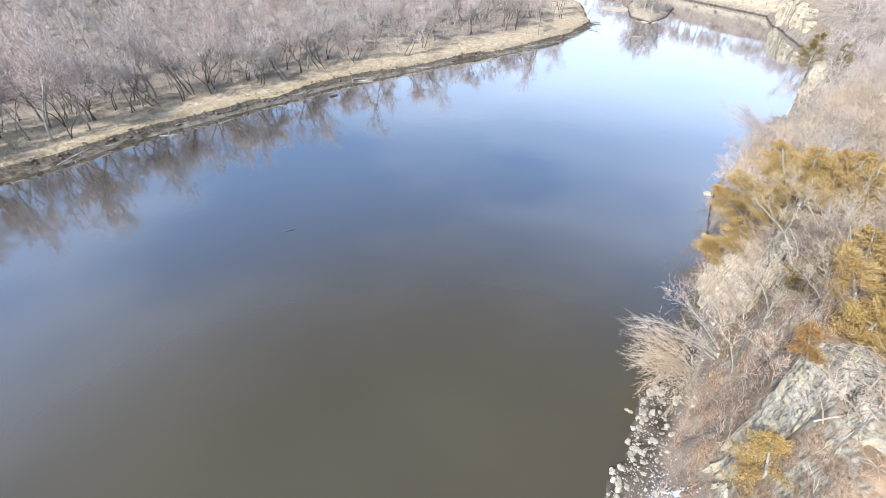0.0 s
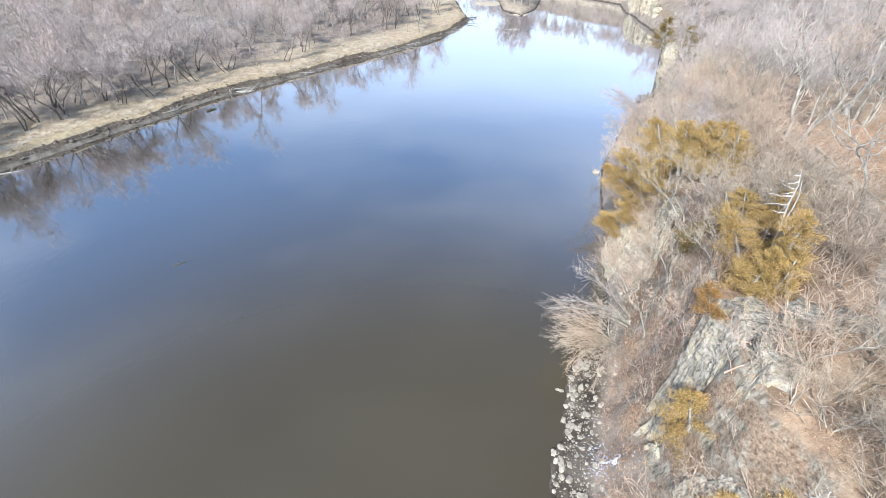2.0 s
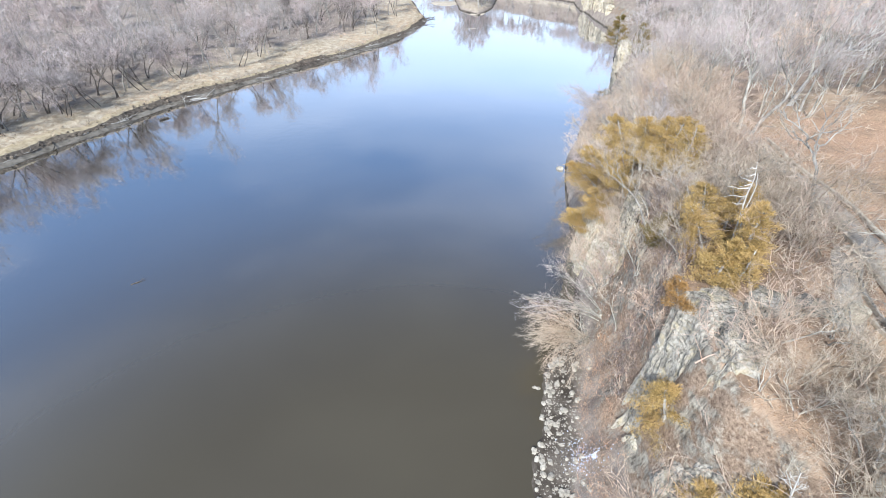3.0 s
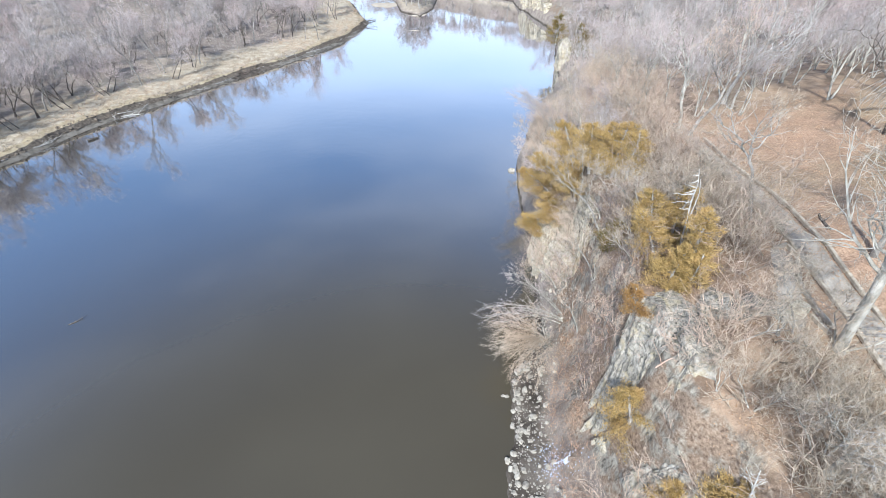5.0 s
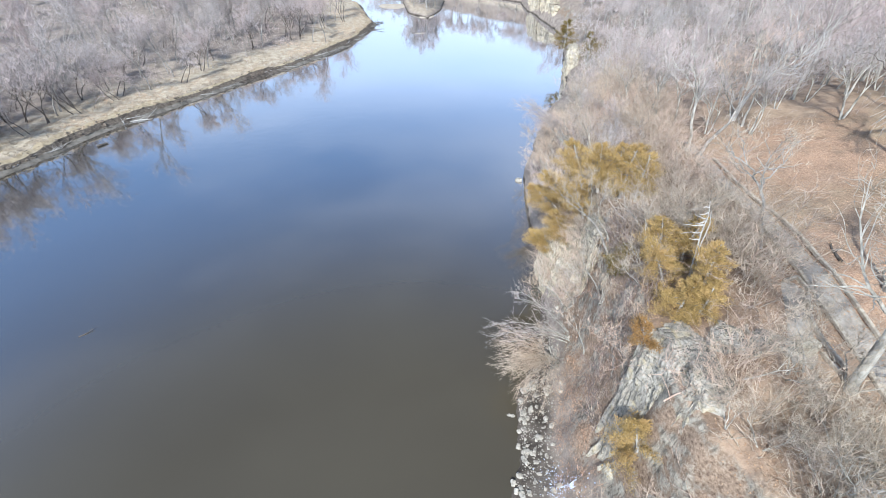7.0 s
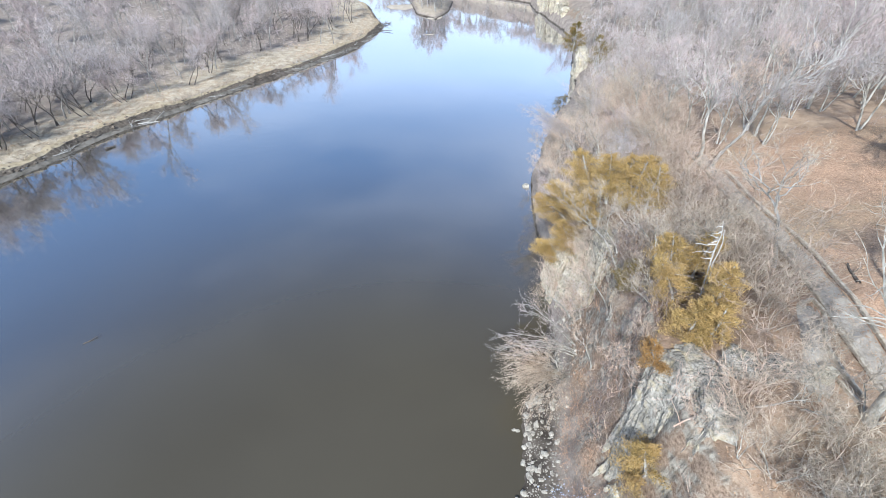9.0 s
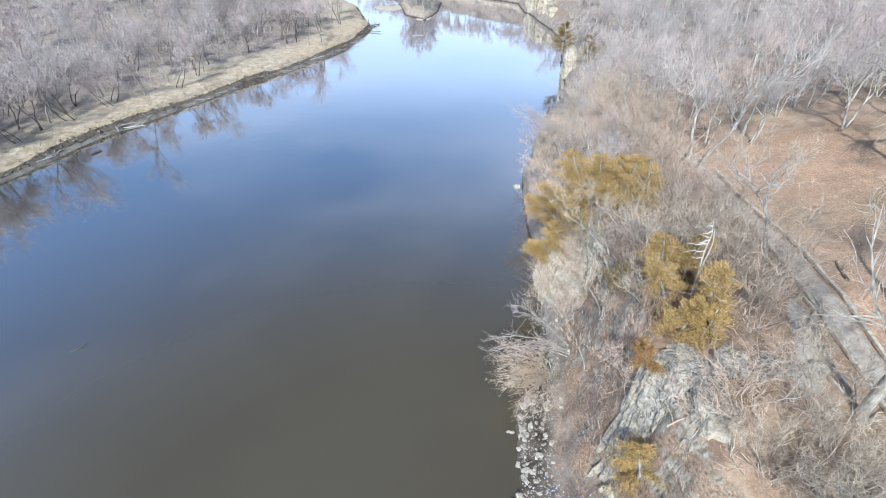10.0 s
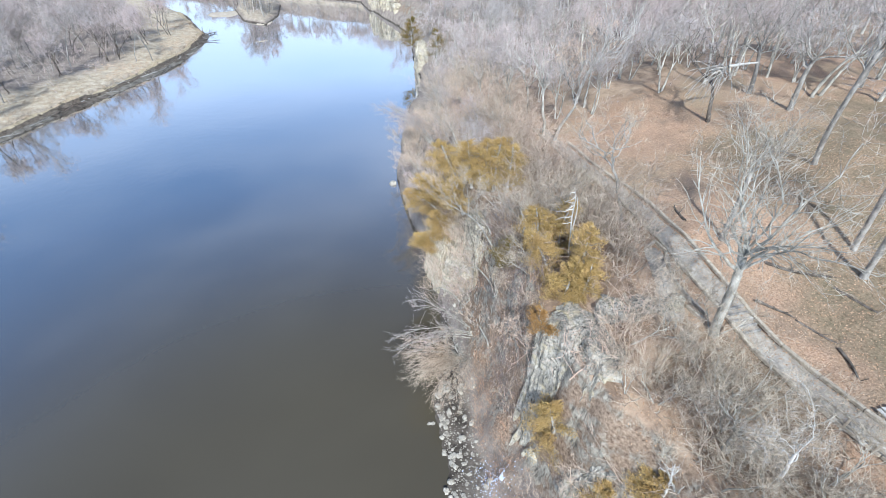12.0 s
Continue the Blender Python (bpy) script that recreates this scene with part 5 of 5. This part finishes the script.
edging(LINE, 0.95, path)
edging(LINE[1:], -0.95, path)
for t in range(5):
    c = np.array([26.75, 16.2]) + np.array([-0.17, -0.42]) * t
    d = np.array([0.93, -0.22])
    beam("step", (*(c - d * 0.86), ground_z(*c) + 0.08), (*(c + d * 0.86), ground_z(*c) + 0.06), 0.16, 0.16, path, BARK, label="weathered timber step across the gravel")

# the lookout beside the path
pad = bmesh.new()
bmesh.ops.create_grid(pad, x_segments=16, y_segments=9, size=1.0)
for v in pad.verts:
    k = 1 + 0.2 * noise.noise(v.co * 2.3)
    u, w = v.co.x * 3.0 * k, v.co.y * 0.8 * k * (1 - 0.35 * v.co.x ** 2)
    v.co = Vector((24.2 + 0.5 * u + 0.8 * w, 19.8 + 0.87 * u - 0.6 * w, 0))
    v.co.z = ground_z(v.co.x, v.co.y) + 0.05 - 0.12 * (abs(w) > 0.75)
ob = part("lookout_floor", pad, GRAVEL, smooth=True)
tagged(ob, "trodden grey dirt floor of the small lookout", "ground", kind="structure")
rock_mass("marker_stone", 23.6, 18.2, ground_z(23.6, 18.2) + 0.2, (0.56, 0.46, 0.42), 60, ROCK_WHITE, "squat cream-coloured stone block at the lookout", 25, 3, 0.12, 0.35, "stone")
wall = thing("lookout_edging", pose(0, 0, 0), "low weathered timber edging round the lookout", "edging")
for ring in (((21.5, 20.6), (21.3, 20.1), (21.4, 19.6), (21.7, 19.0)), ((26.2, 21.5), (25.3, 20.3), (24.9, 19.4), (24.6, 18.0), (24.45, 16.6)), ((24.0, 17.7), (23.95, 17.0), (23.9, 16.3))):
    for a, b in zip(ring[:-1], ring[1:]):
        beam("timber", (*a, ground_z(*a)), (*b, ground_z(*b)), 0.16, 0.28, wall)
crib = thing("timber_crib", pose(0, 0, 0), "small weathered timber retaining crib beside the path", "retaining wall")
ring = ((25.3, 22.7), (26.5, 22.9), (26.3, 21.7), (25.4, 20.9), (23.9, 20.6))
for a, b in zip(ring[:-1], ring[1:]):
    top = max(ground_z(*a), ground_z(*b))
    for lay in range(2):
        beam("timber", (*a, top - 0.1 + 0.2 * lay), (*b, top - 0.1 + 0.2 * lay), 0.17, 0.19, crib)

# rail fence and plank stairs at the near end of the path
fence = thing("rail_fence", pose(0, 0, 0), "weathered wooden rail fence beside the gravel path", "fence")
F0, F1 = np.array([24.45, 9.6]), np.array([23.85, 5.2])
for t in np.linspace(0, 1, 4):
    q = F0 + (F1 - F0) * t
    beam("post", (*q, ground_z(*q) - 0.3), (*q, ground_z(*q) + 1.0), 0.13, 0.13, fence, sink=0.07)
for h in (0.45, 0.9):
    for t in range(3):
        a, b = F0 + (F1 - F0) * t / 3, F0 + (F1 - F0) * (t + 1) / 3
        beam("rail", (*a, ground_z(*a) + h), (*b, ground_z(*b) + h), 0.07, 0.13, fence)
deck = thing("plank_platform", pose(0, 0, 0), "weathered grey plank platform beside the path", "platform")
for t in range(7):
    c = np.array([26.45 + 0.3 * t, 6.7 - 0.06 * t])
    d = np.array([-0.28, -0.96])
    z = ground_z(26.6, 7.0) + 0.16 + 0.02 * t
    beam("plank", (*(c - d * 1.2), z), (*(c + d * 1.2), z), 0.22, 0.06, deck, BARK_PALE)
for s in (-0.95, 0.0, 0.95):
    a, b = np.array([26.3, 6.74]) + np.array([-0.28, -0.96]) * s, np.array([28.5, 6.3]) + np.array([-0.28, -0.96]) * s
    z = ground_z(26.6, 7.0)
    beam("joist", (*a, z - 0.06), (*b, z + 0.06), 0.09, 0.18, deck)


# ---- fallen wood ----
def fallen(x, y, z, turn, length, r, seed, label, mat=BARK_PALE, arms=4, name="driftwood", lift=0.0):
    g = np.random.default_rng(seed)
    ob = thing(name, pose(x, y, z, 0, 0, turn), label, "log")
    T, B = [], []
    p, d, q0 = np.array([-length / 2, 0, 0.0]), np.array([1, 0, lift]), r
    for i in range(5):
        d = unit(d + g.normal(0, 0.13, 3) * (1, 1, 0.25))
        q = p + d * length / 5
        T.append((*p, *q, q0, q0 * 0.85))
        if i and arms:
            for _ in range(max(1, arms // 3)):
                e = unit(d + g.normal(0, 0.7, 3) + np.array([0, 0, 0.35]))
                b = q + e * length * g.uniform(0.12, 0.35)
                B.append((*q, *b, q0 * 0.45, q0 * 0.15))
                B.append((*((q + b) / 2), *((q + b) / 2 + unit(e + g.normal(0, 0.7, 3)) * length * 0.14), q0 * 0.25, q0 * 0.08))
        p, q0 = q, q0 * 0.85
    part_np("stem", *stems_of(T, 7), mat, ob, smooth=True)
    for b in B:
        part_np("branch", *tubes([b], 4), mat, ob)
    return ob


DW = "bleached driftwood trunk stranded along the muddy bank"
for i, (x, y, a, l, r, arms, mat) in enumerate((
        (-45.6, 110.3, 12, 6.5, 0.16, 6, BARK_PALE), (-47.5, 111.2, 40, 3.5, 0.12, 6, BARK_PALE), (-49.2, 98.3, 35, 1.8, 0.3, 1, BARK_DARK), (-70.0, 69.6, 38, 3.2, 0.08, 2, BARK_PALE),
        (-67.8, 73.4, 48, 3.0, 0.06, 1, BARK), (-57.2, 96.2, 60, 3.6, 0.1, 9, BARK_PALE), (-60.0, 92.4, 30, 3.4, 0.1, 9, BARK), (-17.5, 147.5, 40, 7, 0.14, 6, BARK_PALE),
        (-14.5, 149.5, 55, 5, 0.12, 6, BARK), (8.6, 200.2, 100, 7, 0.22, 9, BARK_DARK), (9.4, 197.8, 60, 6, 0.2, 9, BARK_DARK), (8.8, 188.6, 15, 5, 0.16, 8, BARK_DARK),
        (-68.6, 78.5, 50, 4.5, 0.12, 6, BARK), (-78.0, 57.4, 40, 4, 0.12, 6, BARK_DARK), (-33.8, 125.8, 50, 3, 0.1, 3, BARK_DARK), (-2.0, 167.5, 55, 4, 0.12, 6, BARK_PALE), (-8, 158.5, 60, 4, 0.12, 5, BARK))):
    fallen(x, y, max(ground_z(x, y), 0) + r * 0.5, a, l, r, 50 + i, DW, mat, arms)
g9 = np.random.default_rng(44)
for i, k in enumerate(range(10, len(SHORE_LINE), 15)):
    p = SHORE_LINE[k] + SHORE_IN[k] * g9.uniform(0.0, 1.1)
    a = math.degrees(math.atan2(-SHORE_IN[k][0], SHORE_IN[k][1])) + g9.normal(0, 25)
    fallen(p[0], p[1], 0.55, a, g9.uniform(2.5, 5.5), g9.uniform(0.07, 0.13), 120 + i, DW, (BARK_PALE, BARK, BARK_DARK)[i % 3], 6)
fallen(-32.8, 46.8, 0.02, 40, 1.5, 0.06, 80, "waterlogged dark branch floating in the river", BARK_DARK, 2, "floating_branch")
LG = "fallen grey log lying in the leaf litter"
for i, (x0, y0, x1, y1, r) in enumerate(((28.6, 16.0, 29.4, 14.0, 0.12), (29.4, 13.8, 29.6, 11.4, 0.12), (29.5, 11.2, 28.8, 8.4, 0.11), (31.8, 17.8, 33.8, 14.4, 0.14), (33.9, 14.2, 33.8, 11.0, 0.13), (36.5, 9.8, 34.2, 8.6, 0.14), (46.5, 15.8, 51, 14.5, 0.18), (30.4, 23.6, 31.6, 25.9, 0.13))):
    a = math.degrees(math.atan2(y1 - y0, x1 - x0))
    fallen((x0 + x1) / 2, (y0 + y1) / 2, ground_z((x0 + x1) / 2, (y0 + y1) / 2) + r * 0.7, a, math.hypot(x1 - x0, y1 - y0), r, 90 + i, LG, BARK_DARK, 3, "fallen_log")

# sandbars in the bend
def sandbar(cx, cy, rx, ry, turn, seed, label, h=0.25):
    bm = bmesh.new()
    bmesh.ops.create_icosphere(bm, subdivisions=4, radius=1.0)
    for v in bm.verts:
        k = 1 + 0.25 * noise.fractal(v.co * 1.4 + Vector((seed, 0, 0)), 1.0, 2.0, 3)
        v.co = Vector((v.co.x * rx * k, v.co.y * ry * k, math.copysign(abs(v.co.z) ** 2, v.co.z) * h))
    ob = part("sandbar", bm, SAND, smooth=True)
    ob.matrix_world = pose(cx, cy, 0, 0, 0, turn)
    return tagged(ob, label, "sandbar", kind="structure")


sandbar(19.5, 231, 6.5, 5.4, 10, 1, "pale bare sandbar beside the river island", 0.35)
sandbar(24.5, 181.6, 2.2, 0.45, 10, 2, "small pale sandbar just breaking the water", 0.12)
sandbar(31.0, 208.8, 3.8, 2.6, 60, 3, "pale sandy tip of the river island", 0.3)

# a scrap of plastic and pale bluish chips washed up on the beach
bm = bmesh.new()
bmesh.ops.create_grid(bm, x_segments=14, y_segments=10, size=0.5)
for v in bm.verts:
    v.co = Vector((v.co.x * 0.7, v.co.y * 0.4, 0.12 * noise.noise(v.co * 5.0) + 0.08 * noise.noise(v.co * 11.0) + 0.1))
bmesh.ops.solidify(bm, geom=list(bm.faces), thickness=0.012)
CHIP = m_plain("pale_blue_plastic", (0.36, 0.44, 0.62), (0.68, 0.73, 0.84), 6.0, 0.4, 0.3, 0.01)
ob = part("plastic_sheet", bm, CHIP)
ob.matrix_world = pose(13.4, 20.3, ground_z(13.4, 20.3) + 0.02, 8, -10, 20)
tagged(ob, "crumpled pale blue plastic sheet washed up on stones", "litter")
g10 = np.random.default_rng(61)
A = []
for _ in range(260):
    x, y = 12.9 + g10.normal(0, 0.65), 21.0 + g10.normal(0, 0.9)
    A.append((placed(PV * g10.uniform(0.6, 1.4, PV.shape), x, y, max(ground_z(x, y), 0.0) + 0.02, 0.03 + 0.06 * g10.random() ** 2, g10.uniform(0, 6)), PF))
tagged(new("pale_chips", mesh_np("pale_chips", *joined(A), CHIP)), "pale bluish stone chips scattered over the dark beach", "stones", kind="stuff")

# the concrete footing by the platform
beam("concrete_slab", (24.2, 7.6, ground_z(24.6, 7.2) + 0.02), (25.1, 6.8, ground_z(24.6, 7.2) + 0.02), 0.9, 0.2, None, m_plain("old_concrete", (0.38, 0.365, 0.335), (0.55, 0.53, 0.49), 2.0))
tagged(bpy.data.objects["concrete_slab"], "small weathered concrete slab beside the gravel path", "slab")
